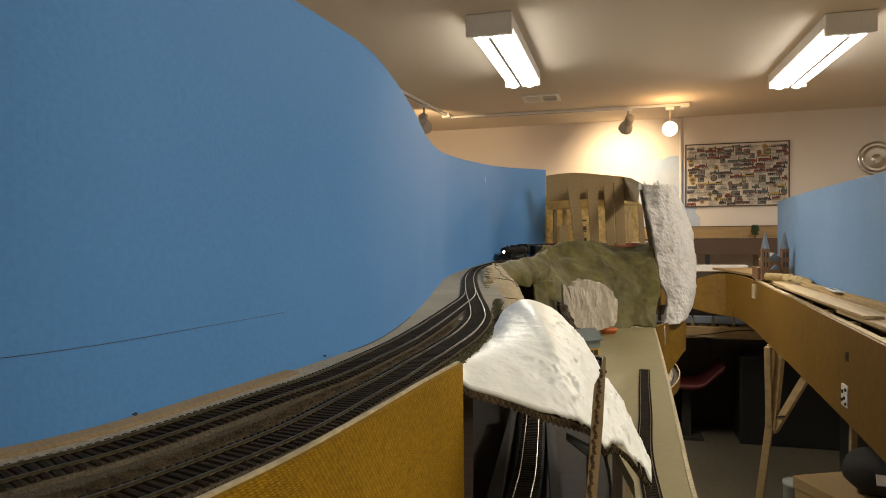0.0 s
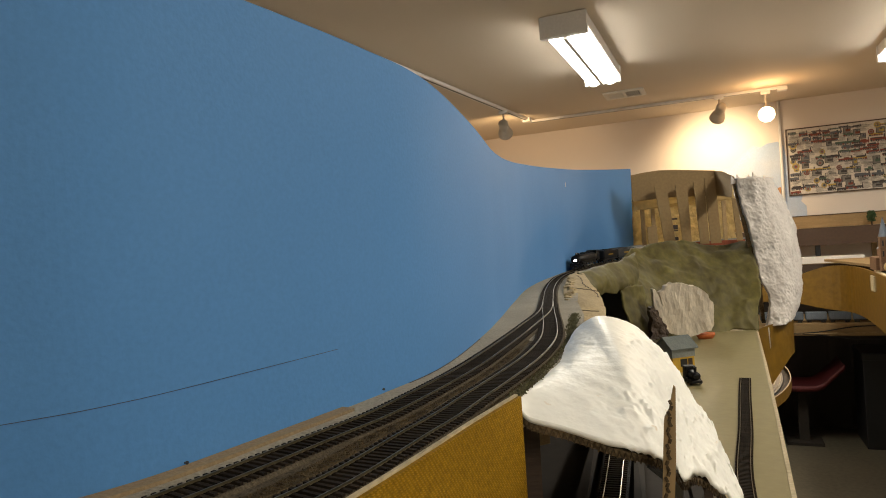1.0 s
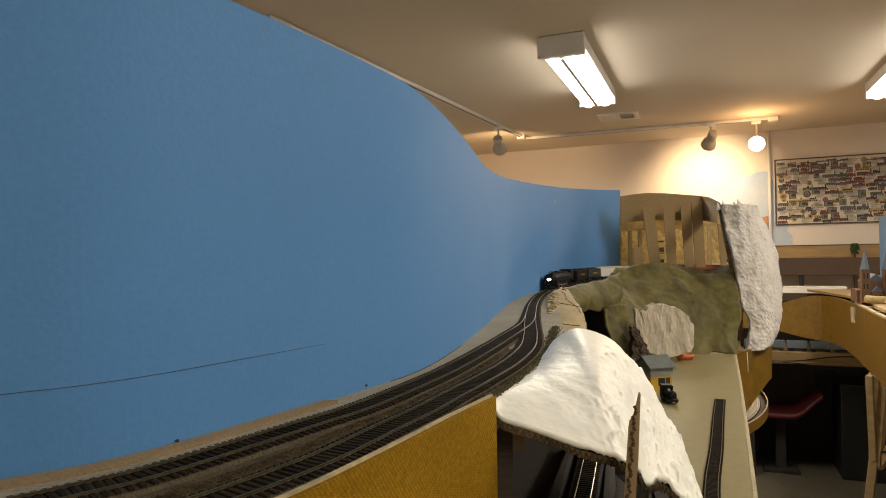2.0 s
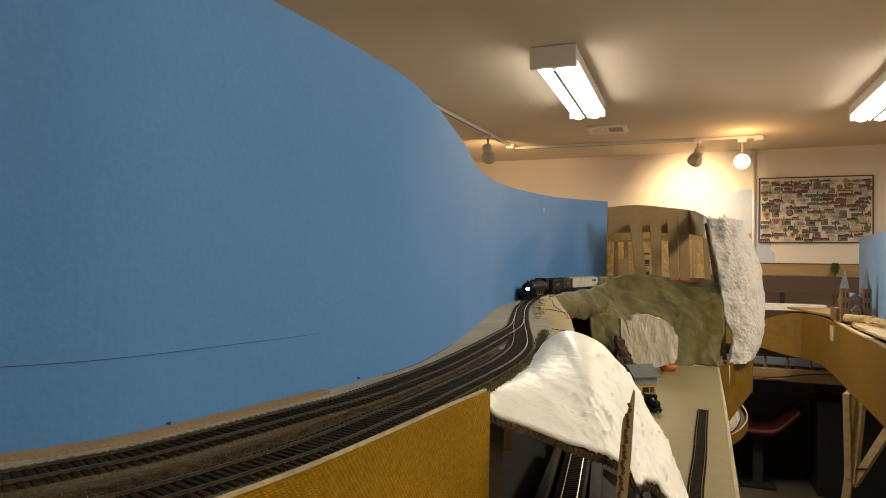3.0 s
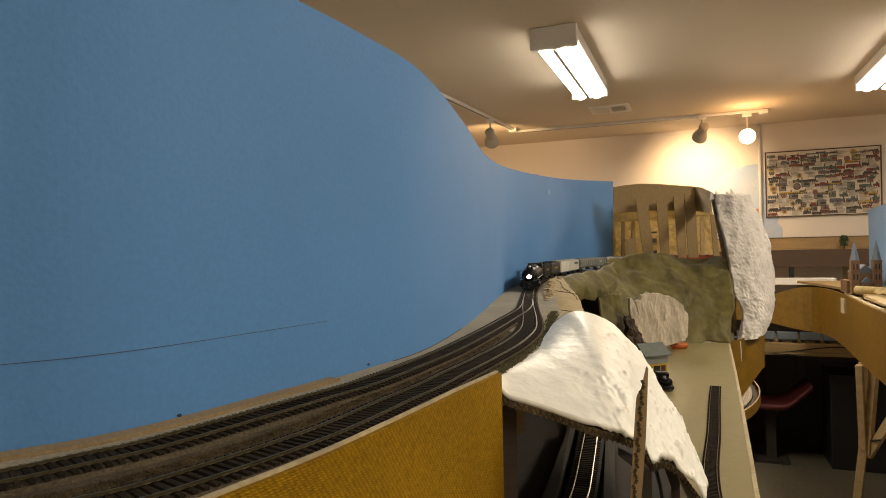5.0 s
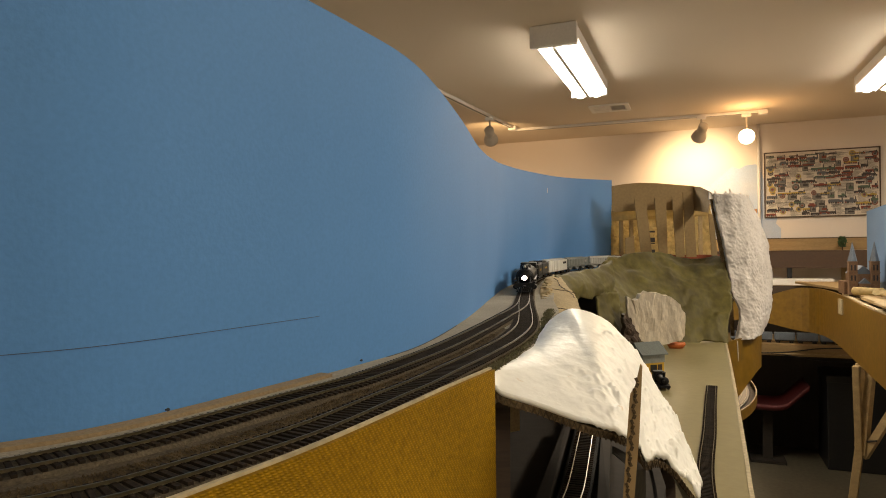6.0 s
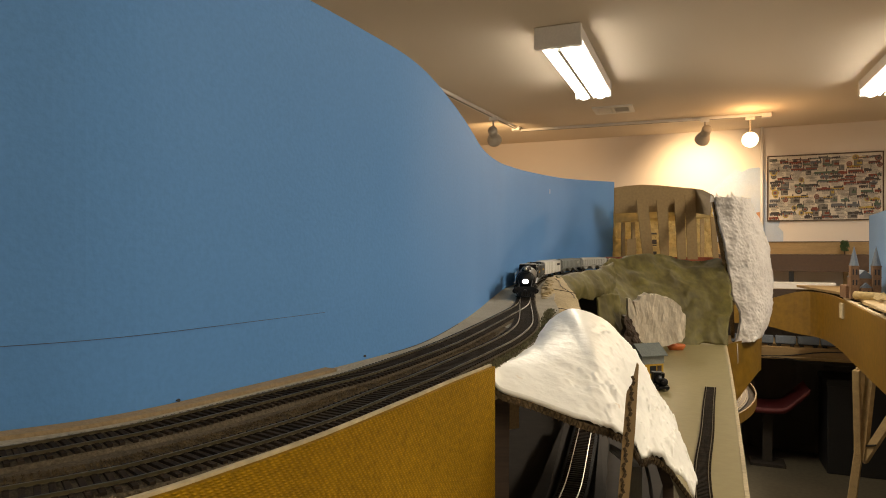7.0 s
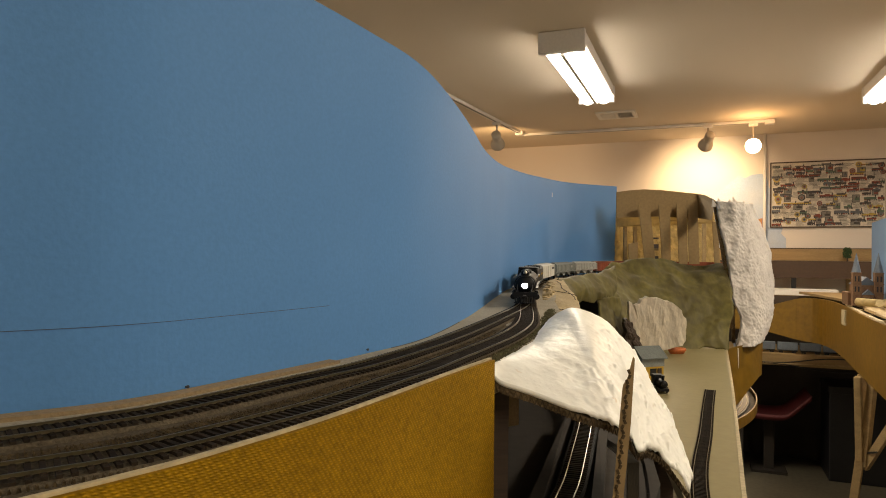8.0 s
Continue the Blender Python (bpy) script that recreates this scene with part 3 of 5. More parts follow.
def legs():
    for y in (1.1, 3.25):
        s = thing("trestle", (0.66, y, 0), ROOM, "rough pine trestle legs carrying the benchwork", "trestle", "trestles under the peninsula")
        for a, b in (((0.636, y - 0.03, 0.968), (0.650, y, 0.60)), ((0.692, y - 0.03, 0.968), (0.664, y, 0.58)), ((0.664, y + 0.035, 0.968), (0.657, y + 0.035, 0.60)), ((0.657, y, 0.66), (0.585, y + 0.03, 0.0)), ((0.82, y - 0.15, 0.968), (0.668, y + 0.005, 0.57)), ((1.0, y, 0.968), (1.0, y + 0.05, 0.0))):
            bm = bmesh.new()
            a, b = Vector(a), Vector(b)
            box(bm, (-0.013, -0.016, 0), (0.013, 0.016, (b - a).length), Matrix.Translation(a) @ (b - a).to_track_quat("Z", "Y").to_matrix().to_4x4(), 0.002)
            part("leg", bm, M_PINE, s)
        bm = bmesh.new()
        rod(bm, (0.70, y - 0.06, 0.66), (0.655, y + 0.01, 0.63), 0.004, None, 8)
        part("bolt", bm, M_BLACK, s)


legs()


# ---- the near layout ----
BACKDROP = [(-0.62, 0.02, 0), (-0.42, 0.115, 0), (-0.29, 0.178, 0), (-0.179, 0.246, 0), (-0.139, 0.277, 0), (-0.103, 0.331, 0), (-0.054, 0.415, 0), (-0.017, 0.495, 0), (0.018, 0.64, 0), (0.046, 0.79, 0), (0.075, 0.96, 0), (0.125, 1.22, 0), (0.219, 1.53, 0), (0.385, 1.96, 0), (0.629, 2.35, 0)]
TOPS = [1.64, 1.64, 1.64, 1.64, 1.64, 1.638, 1.635, 1.632, 1.625, 1.617, 1.627, 1.650, 1.673, 1.706, 1.737]


def backdrop():
    line = spline(BACKDROP, 0.004)
    marks = [min(range(len(line)), key=lambda i: (line[i] - Vector(p)).length) for p in BACKDROP]
    tops = np.interp(range(len(line)), marks, TOPS)
    k = np.ones(27) / 27
    tops[24:-24] = np.convolve(tops, k, "same")[24:-24]
    ns = normals(line)
    bm = bmesh.new()
    rings = []
    for p, n, h in zip(line, ns, tops):
        rings.append([bm.verts.new((*(p + n * o).xy, z)) for o, z in ((0, 1.36), (0, h), (-0.004, h), (-0.004, 1.36))])
    for a, b in zip(rings, rings[1:]):
        for i in range(4):
            bm.faces.new((a[i], a[(i + 1) % 4], b[(i + 1) % 4], b[i]))
    bm.faces.new(rings[0])
    bm.faces.new(rings[-1][::-1])
    ob = solid("backdrop_west", bm, M_BLUE, LAY, "curved sky-blue painted backdrop board behind the tracks", "backdrop", smooth=False)
    return line


WALL_LINE = backdrop()

EDGE = spline([(-0.52, -0.14, 0), (-0.315, -0.01, 0), (-0.185, 0.083, 0), (-0.12, 0.139, 0), (-0.0855, 0.1755, 0), (-0.0693, 0.1977, 0), (-0.047, 0.2328, 0), (-0.0194, 0.2855, 0), (0.0018, 0.328, 0), (0.0263, 0.374, 0)], 0.008)
bm = bmesh.new()
strip(bm, EDGE, [(0, 1.0), (0.003, 1.0), (0.003, 1.4245), (0, 1.4245)])
fas = thing("near_fascia", (-0.1, 0.2, 1.0), LAY, "golden hardboard panel facing the edge of the track shelf", "fascia")
part("panel", bm, M_HARD, fas, "textured golden-brown hardboard")
bm = bmesh.new()
strip(bm, EDGE, [(-0.0008, 1.40), (0.0, 1.40), (0.0010, 1.4248), (0.0010, 1.4256), (-0.0008, 1.4256)])
part("edge_strip", bm, M_EDGE, fas, "pale raw edge")

# the shelf under the tracks
SHELF_EDGE = [Vector((p.x, p.y, 0)) for p in EDGE[:-1:4]] + [Vector(p) for p in ((0.030, 0.41, 0), (0.062, 0.47, 0), (0.088, 0.54, 0), (0.112, 0.64, 0), (0.135, 0.75, 0), (0.155, 0.9, 0), (0.185, 1.06, 0), (0.235, 1.3, 0), (0.32, 1.55, 0), (0.44, 1.82, 0), (0.64, 2.05, 0), (0.9, 2.12, 0), (1.12, 2.2, 0), (1.13, 2.6, 0))]
FAR_EDGE = [Vector((0.9, 2.68, 0)), Vector((-0.45, 2.68, 0)), Vector((-0.45, 2.5, 0)), Vector((0.6, 2.5, 0))] + [p.copy() for p in WALL_LINE[::-18]]
bm = bmesh.new()
slab(bm, [Vector((p.x, p.y, 1.395)) for p in SHELF_EDGE + FAR_EDGE], (0, 0, 0.0255))
solid("track_shelf", bm, M_VERGE, LAY, "grey-tan sanded shelf carrying the two tracks", "track shelf")

T1 = [(-0.55, -0.045, 0), (-0.34, 0.085, 0), (-0.215, 0.167, 0), (-0.1515, 0.216, 0), (-0.132, 0.2335, 0), (-0.111, 0.2555, 0), (-0.066, 0.3255, 0), (-0.0445, 0.3605, 0), (-0.0145, 0.428, 0), (0.0045, 0.477, 0), (0.031, 0.558, 0), (0.063, 0.665, 0), (0.096, 0.785, 0), (0.118, 0.92, 0), (0.142, 1.08, 0), (0.177, 1.27, 0), (0.225, 1.47, 0), (0.302, 1.68, 0), (0.402, 1.90, 0), (0.53, 2.09, 0), (0.70, 2.21, 0), (0.93, 2.25, 0), (1.04, 2.30, 0), (1.09, 2.42, 0), (1.04, 2.54, 0), (0.9, 2.60, 0), (0.5, 2.62, 0), (0.0, 2.62, 0), (-0.4, 2.6, 0)]
T2 = [(-0.52, -0.075, 0), (-0.31, 0.055, 0), (-0.19, 0.136, 0), (-0.1255, 0.180, 0), (-0.109, 0.1915, 0), (-0.0905, 0.2085, 0), (-0.0535, 0.261, 0), (-0.0265, 0.3165, 0), (-0.0115, 0.347, 0), (0.004, 0.3845, 0), (0.0235, 0.4305, 0), (0.05, 0.4995, 0), (0.072, 0.58, 0), (0.086, 0.67, 0), (0.1, 0.785, 0), (0.114, 0.89, 0)]
RAIL_Z, GAUGE = 1.4245, 0.0135


def sleeper_mesh(length, width, name, gauge):
    bm = boxes(((-width / 2, -length / 2, -0.0006), (width / 2, length / 2, 0.0016)))
    for s in (-1, 1):
        for k in (-1, 1):
            y = s * gauge / 2 + k * 0.0013
            box(bm, (-0.0006, y - 0.0004, 0.0016), (0.0006, y + 0.0004, 0.0019))
    return to_mesh(name, bm, M_SLEEPER)


def lay_track(name, pts, z, label, singles, pitch=0.0038, rail=M_RAIL, length=0.0235, ballast=True, gauge=GAUGE):
    """Rails, sleepers and a ballast bed along a line; the first sleepers in the given span of the plan are parts."""
    line = [Vector((p.x, p.y, z)) for p in spline(pts, 0.006)]
    t = thing(name, line[len(line) // 2], LAY, label, "model track", "model railway tracks")
    if ballast:
        bm = bmesh.new()
        strip(bm, line, [(-0.0160, -0.0055), (0.0160, -0.0055), (0.0126, -0.0007), (-0.0126, -0.0007)])
        part("roadbed", bm, M_BED, t, "grey-brown sanded roadbed")
    for s in (-1, 1):
        bm = bmesh.new()
        o = s * gauge / 2
        strip(bm, line, [(o - 0.00045, 0.0003), (o + 0.00045, 0.0003), (o + 0.00015, 0.0005), (o + 0.00015, 0.0009), (o + 0.0003, 0.0011), (o + 0.0003, 0.0015), (o - 0.0003, 0.0015), (o - 0.0003, 0.0011), (o - 0.00015, 0.0009), (o - 0.00015, 0.0005)])
        part("rail", bm, rail, t, "thin metal rail")
    me = sleeper_mesh(length, pitch * 0.47, "sleeper", gauge)
    dots = spline(pts, pitch)
    ns = normals(dots)
    rest = bmesh.new()
    for p, n in zip(dots, ns):
        m = Matrix.Translation((p.x, p.y, z - 0.0012)) @ Matrix.Rotation(math.atan2(n.y, n.x) + math.pi / 2, 4, "Z")
        if singles[0] < p.x < singles[1]:
            ob = new("sleeper", me)
            ob.parent = t
            ob.matrix_basis = Matrix.Translation(-BASE[t.name]) @ m
        else:
            box(rest, (-pitch * 0.235, -length / 2, -0.0006), (pitch * 0.235, length / 2, 0.0016), m)
    if len(rest.verts):
        ob = part("sleepers", rest, M_SLEEPER, t)
        ob["kind"] = "stuff"
    else:
        rest.free()
    return t


lay_track("main_track", T1, RAIL_Z - 0.0015, "brown-sleepered model track curving beside the backdrop", (-0.30, 0.10))
lay_track("passing_track", T2, RAIL_Z - 0.0017, "brown-sleepered model track running to the points", (-0.30, 0.12))

# joint, nails and cork strip along the foot of the backdrop
near_wall = [p for p in WALL_LINE if p.x < -0.070]
bm = bmesh.new()
strip(bm, [p for p in WALL_LINE if p.x < -0.070], [(-0.001, 1.45475), (0.0002, 1.45475), (0.0002, 1.45497), (-0.001, 1.45497)])
solid("trim_joint", bm, M_INK, LAY, "thin dark joint line across the backdrop board", "board joint")
bm = bmesh.new()
strip(bm, near_wall, [(0.0005, 1.4195), (0.0092, 1.4195), (0.0092, 1.4222), (0.0005, 1.4222)])
solid("trim_cork", bm, M_CORK, LAY, "tan cork strip along the foot of the backdrop", "cork strip")
for x, d in ((-0.124, 0.297), (-0.053, 0.418)):
    nail = thing("nail", (x, d, 1.4225), LAY, "small dark nail at the foot of the backdrop", "nail", "nails in the backdrop")
    bm = bmesh.new()
    rod(bm, (x - 0.001, d, 1.4228), (x + 0.001, d - 0.001, 1.4231), 0.0004, None, 8)
    part("shank", bm, M_BLACK, nail)
    bm = bmesh.new()
    rod(bm, (x + 0.001, d - 0.001, 1.4231), (x + 0.0013, d - 0.0013, 1.4232), 0.0008, None, 10)
    part("head", bm, M_BLACK, nail)


# Dark strip laid on the shelf in place of shade in an open gap.
bm = bmesh.new()
strip(bm, [p for p in WALL_LINE if 0.44 < p.y < 0.615], [(0.0003, 1.4202), (0.0013, 1.4202), (0.0013, 1.42075), (0.0003, 1.42075)])
solid("trim_gap_shade", bm, M_INK, LAY, "dark strip for the shaded gap where the backdrop meets the shelf", "board gap")


chip = [p for p in WALL_LINE if 1.72 < p.y < 1.73]
bm = bmesh.new()
strip(bm, chip, [(-0.001, 1.640), (0.0006, 1.641), (0.0006, 1.652), (-0.001, 1.654)])
solid("trim_chip", bm, M_WHITE, LAY, "small white chip in the blue backdrop paint", "paint chip")


def ground_strip():
    """Loose ballast between and beside the tracks."""
    rnd = random.Random(8)
    bm = bmesh.new()
    a, b = spline(T1, 0.0022), spline(T2, 0.0022)
    for line, lo, hi, top in ((b, -0.0255, -0.0165, 400), (b, -0.024, -0.018, 400), (b, 0.0125, 0.0145, 400)):
        ns = normals(line)
        for p, n in list(zip(line, ns))[40:top]:
            for _ in range(11):
                q = p + n * rnd.uniform(lo, hi)
                r = rnd.uniform(0.0004, 0.0009)
                v = [bm.verts.new((q.x + r * math.cos(t), q.y + r * math.sin(t), 1.4203)) for t in (0, 2.1, 4.2)]
                w = bm.verts.new((q.x + r * rnd.uniform(-0.6, 0.6), q.y + r * rnd.uniform(-0.6, 0.6), 1.4212 + r))
                for i in range(3):
                    bm.faces.new((v[i], v[(i + 1) % 3], w))
    ob = new("ballast", to_mesh("ballast", bm, M_BALLAST))
    ob.matrix_world = LAY
    tagged(ob, "loose brown ballast stones between the tracks", "ballast", "", "stuff")


ground_strip()
bm = bmesh.new()
strip(bm, spline(T2[:13], 0.01), [(-0.0265, 1.4185), (-0.0155, 1.4185), (-0.0168, 1.4213), (-0.0252, 1.4213)])
solid("ballast_strip", bm, M_BALLAST, LAY, "dark brown gravel strip between the two tracks", "gravel strip")
bm = bmesh.new()
strip(bm, spline(T2[:13], 0.01), [(-0.049, 1.4185), (0.019, 1.4185), (0.019, 1.4208), (-0.049, 1.4208)])
solid("sand_bed", bm, M_BED, LAY, "grey-brown sand spread under both tracks", "sand bed")


# ---- the white hill and what is under it ----
def snow_hill():
    t = thing("snow_hill", (0.106, 0.450, 1.389), LAY, "white plaster hillside over a cardboard sheet", "model hill")
    back = [(0.0295, 0.394, 1.4185), (0.042, 0.423, 1.4195), (0.0585, 0.4647, 1.4200), (0.0733, 0.5155, 1.4205), (0.099, 0.590, 1.4285), (0.122, 0.605, 1.4362), (0.1557, 0.640, 1.4241), (0.1856, 0.660, 1.3987), (0.206, 0.660, 1.3708), (0.2104, 0.630, 1.3486), (0.2089, 0.590, 1.3396), (0.2006, 0.540, 1.3288), (0.1851, 0.470, 1.3233)]
    front = [(0.0279, 0.385, 1.4171), (0.0327, 0.382, 1.411), (0.0442, 0.380, 1.4074), (0.0573, 0.378, 1.4035), (0.0698, 0.374, 1.3992), (0.0825, 0.372, 1.3948), (0.098, 0.375, 1.3894), (0.1119, 0.385, 1.3805), (0.1223, 0.400, 1.3652), (0.137, 0.420, 1.3595), (0.1507, 0.425, 1.3489), (0.1676, 0.430, 1.3271)]
    bm = drape(bmesh.new(), back, front, 190, 120, (0, 0, -0.003), 0.0005, 3.0, (0, 0, 0.014), 40.0, 0.23)
    c = Vector((0.104, 0.420, 1.402))
    for v in bm.verts:
        p = v.co
        k = math.exp(-((p - c).length / 0.026) ** 2)
        w = min(1, max(0, (p.x - 0.098 - 0.28 * (p.y - 0.45) - 0.012 * noise.noise(p * 25)) / 0.03))
        chips = max(0.0, noise.noise(p * 85)) + 0.6 * abs(noise.noise(p * 190))
        p.z += k * (0.005 * noise.noise(p * 70) + 0.003 * abs(noise.noise(p * 170))) + w * (0.0062 * chips + 0.0015 * noise.noise(p * 50)) + 0.001 * noise.noise(p * 22)
    part("plaster", bm, M_PLASTER, t, "crumpled white plaster skin", True)
    low = [Vector(p) + Vector((0, 0.001, -0.0035)) for p in front]
    bm = drape(bmesh.new(), [p + Vector((0, 0.012, 0)) for p in low], low, 110, 2, (0, 0.0, -0.0042), 0.0006, 5.0, None, 90.0)
    part("card_edge", bm, M_CARDEDGE, t, "brown corrugated cardboard edge")
    bm = bmesh.new()
    fl = spline(low, 0.0017)
    for i, p in enumerate(fl[:-1]):
        q = fl[i + 1]
        a, b = (0.0, -0.0045) if i % 2 else (-0.0045, 0.0)
        slab(bm, [p + Vector((0, -0.0012, a)), q + Vector((0, -0.0012, b)), q + Vector((0, -0.0012, b - 0.0006)), p + Vector((0, -0.0012, a - 0.0006))], (0, 0.002, 0))
    part("flute", bm, M_FLUTE, t, "wavy corrugation showing in the torn edge")["kind"] = "stuff"


snow_hill()


def hill_rubble():
    """Loose grey-green ground litter where the plaster meets the shelf."""
    rnd = random.Random(21)
    bm = bmesh.new()
    line = spline([(0.026, 0.385, 0), (0.040, 0.423, 0), (0.056, 0.4647, 0), (0.071, 0.5155, 0), (0.090, 0.575, 0), (0.112, 0.68, 0), (0.128, 0.76, 0)], 0.001)
    for p, n in zip(line, normals(line)):
        for _ in range(5):
            q = p + n * rnd.gauss(-0.0015, 0.0022)
            r = rnd.uniform(0.0004, 0.0014)
            turn = rnd.uniform(0, 6.28)
            v = [bm.verts.new((q.x + r * math.cos(turn + a), q.y + r * math.sin(turn + a), 1.4203)) for a in (0, 2.1, 4.2)]
            w = bm.verts.new((q.x + rnd.uniform(-r, r), q.y + rnd.uniform(-r, r), 1.4208 + r * rnd.uniform(0.6, 1.6)))
            for i in range(3):
                bm.faces.new((v[i], v[(i + 1) % 3], w))
    ob = new("ground_litter", to_mesh("ground_litter", bm, M_LITTER))
    ob.matrix_world = LAY
    tagged(ob, "grey-green loose ground litter beside the track", "ground litter", "", "stuff")


hill_rubble()


def card_prop():
    s = thing("cardboard_prop", (0.096, 0.350, 1.356), LAY, "torn upright strip of corrugated cardboard", "cardboard strip")
    pts = [(0.105, 0.352, 1.430), (0.106, 0.352, 1.429), (0.104, 0.352, 1.393), (0.100, 0.352, 1.349), (0.097, 0.352, 1.321), (0.0905, 0.352, 1.321), (0.0945, 0.352, 1.356), (0.0975, 0.352, 1.393), (0.099, 0.352, 1.411), (0.0995, 0.352, 1.414), (0.102, 0.352, 1.418)]
    part("liner", slab(bmesh.new(), pts, (0.001, 0.0035, 0)), M_CARD, s)
    bm = bmesh.new()
    a, b = Vector((0.100, 0.350, 1.422)), Vector((0.092, 0.350, 1.338))
    for k in range(30):
        u = k / 30
        p = a.lerp(b, u)
        box(bm, (-0.0007, 0.0008, -0.0012), (0.0007, 0.0018, 0.0012), Matrix.Translation(p + Vector((0.0026 + 0.0006 * math.sin(k * 2.1), 0, 0))) @ pose(0, 0, 0, 0, 25 if k % 2 else -25))
    part("flute", bm, M_FLUTE, s, "exposed wavy corrugation")["kind"] = "stuff"


card_prop()
# Deck boards take the near-black colour in place of shade under the hill.
solid("lower_deck", slab(bmesh.new(), [(-0.02, 0.44, 1.22), (0.13, 0.44, 1.22), (0.225, 0.66, 1.22), (0.325, 1.1, 1.22), (0.325, 1.70, 1.22), (-0.02, 1.70, 1.22)], (0, 0, 0.029)), M_VOID, LAY, "lower deck board under the hill, near-black for shade", "deck")
solid("lower_deck_front", boxes(((-0.1, 0.42, 0.98), (0.16, 1.6, 1.0))), M_VOID, LAY, "near-black board for the shaded space in the open framework", "deck")
bm = bmesh.new()
strip(bm, [p + Vector((0, 0, 0)) for p in spline([(-0.2, 0.42, 0), (0.0, 0.52, 0), (0.03, 0.75, 0), (0.08, 1.0, 0), (0.15, 1.5, 0)], 0.05)], [(0, 1.0), (0.005, 1.0), (0.005, 1.395), (0, 1.395)])
solid("riser_panel", bm, M_DARKWOOD, LAY, "dark wooden board under the track shelf", "board")
post = thing("support_post", (0.038, 0.430, 1.325), LAY, "dark timber post under the shelf edge", "post")
part("timber", slab(bmesh.new(), [(0.033, 0.425, 1.404), (0.043, 0.425, 1.398), (0.042, 0.425, 1.286), (0.032, 0.425, 1.286)], (0, 0.02, 0)), M_DARKWOOD, post)
block = thing("wood_block", (0.065, 0.600, 1.324), LAY, "pale yellow pine block catching the light", "wood block")
part("timber", slab(bmesh.new(), [(0.060, 0.600, 1.360), (0.067, 0.600, 1.357), (0.070, 0.600, 1.348), (0.070, 0.600, 1.325), (0.059, 0.600, 1.323)], (0, 0.02, 0)), M_PINE, block)
# Boards by the lower track get the same painted-in shade.
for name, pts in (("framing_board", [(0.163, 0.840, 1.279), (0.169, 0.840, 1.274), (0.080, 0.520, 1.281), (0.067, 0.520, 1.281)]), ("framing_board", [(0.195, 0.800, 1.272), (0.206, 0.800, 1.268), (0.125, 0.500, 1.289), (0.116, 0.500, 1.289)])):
    b = thing(name, pts[3], LAY, "brown timber board beside the lower track, darkened for shade", "board", "boards under the hill")
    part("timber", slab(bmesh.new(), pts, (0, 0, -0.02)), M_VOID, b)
br = thing("bracket", (0.140, 0.500, 1.329), LAY, "bent grey metal bracket beside the lower track", "bracket")
part("plate", slab(bmesh.new(), [(0.129, 0.500, 1.341), (0.161, 0.520, 1.320), (0.154, 0.500, 1.323), (0.139, 0.480, 1.329), (0.126, 0.490, 1.339)], (0, 0.002, -0.001)), M_TENDER, br)
part("leg", slab(bmesh.new(), [(0.139, 0.480, 1.329), (0.154, 0.500, 1.323), (0.154, 0.500, 1.280), (0.139, 0.480, 1.289)], (0, 0.002, 0)), M_BLACK, br)
bm = bmesh.new()
wire = spline([(0.125, 0.440, 1.360), (0.138, 0.450, 1.349), (0.142, 0.450, 1.337), (0.142, 0.440, 1.321), (0.142, 0.440, 1.290)], 0.01)
for p, q in zip(wire, wire[1:]):
    rod(bm, p, q, 0.0012, None, 6)
wt = thing("wire", wire[-1], LAY, "thin black wire hanging under the hill", "wire")
part("strand", bm, M_BLACK, wt)
LOWER = [(0.062, 0.43, 0), (0.083, 0.48, 0), (0.104, 0.54, 0), (0.1175, 0.58, 0), (0.1405, 0.66, 0), (0.1716, 0.772, 0), (0.2, 0.89, 0), (0.215, 1.2, 0)]
bm = bmesh.new()
strip(bm, [Vector(p) for p in spline(LOWER, 0.02)], [(-0.0165, 1.249), (0.0165, 1.249), (0.0138, 1.2795), (-0.0138, 1.2795)])
solid("lower_roadbed", bm, M_FOAM, LAY, "dark foam roadbed under the lower track", "roadbed")
lay_track("lower_track", LOWER, 1.282, "bright-railed model track on dark roadbed under the hill", (0.05, 0.2), 0.0056, M_STEEL, 0.0225, False, 0.0142)

# ---- the cream yard shelf ----
yard = [(0.16, 0.30, 1.235), (0.214, 0.43, 1.235), (0.294, 0.625, 1.235), (0.353, 0.763, 1.235), (0.53, 1.18, 1.235), (0.705, 1.60, 1.235), (0.705, 1.66, 1.235), (0.33, 1.70, 1.235), (0.33, 1.1, 1.235), (0.235, 0.62, 1.235), (0.12, 0.32, 1.235)]
solid("yard_shelf", slab(bmesh.new(), yard, (0, 0, 0.015)), M_CREAM, LAY, "cream painted plywood yard shelf with stains", "shelf")
bm = bmesh.new()
strip(bm, spline([(0.155, 0.295, 0), (0.216, 0.43, 0), (0.296, 0.625, 0), (0.355, 0.763, 0), (0.532, 1.18, 0), (0.707, 1.6, 0)], 0.03), [(-0.0022, 1.10), (0.0022, 1.10), (0.0022, 1.2506), (-0.0022, 1.2506)])
solid("yard_fascia", bm, M_EDGE, LAY, "pale raw wood strip along the yard shelf edge", "fascia")
lay_track("yard_track", [(0.175, 0.43, 0), (0.225, 0.55, 0), (0.262, 0.65, 0), (0.292, 0.723, 0), (0.345, 0.84, 0), (0.41, 0.99, 0), (0.464, 1.112, 0)], 1.2518, "loose length of black-sleepered track on the cream shelf", (0.25, 0.5), 0.0038, M_RAIL, 0.0178, False, 0.0128)


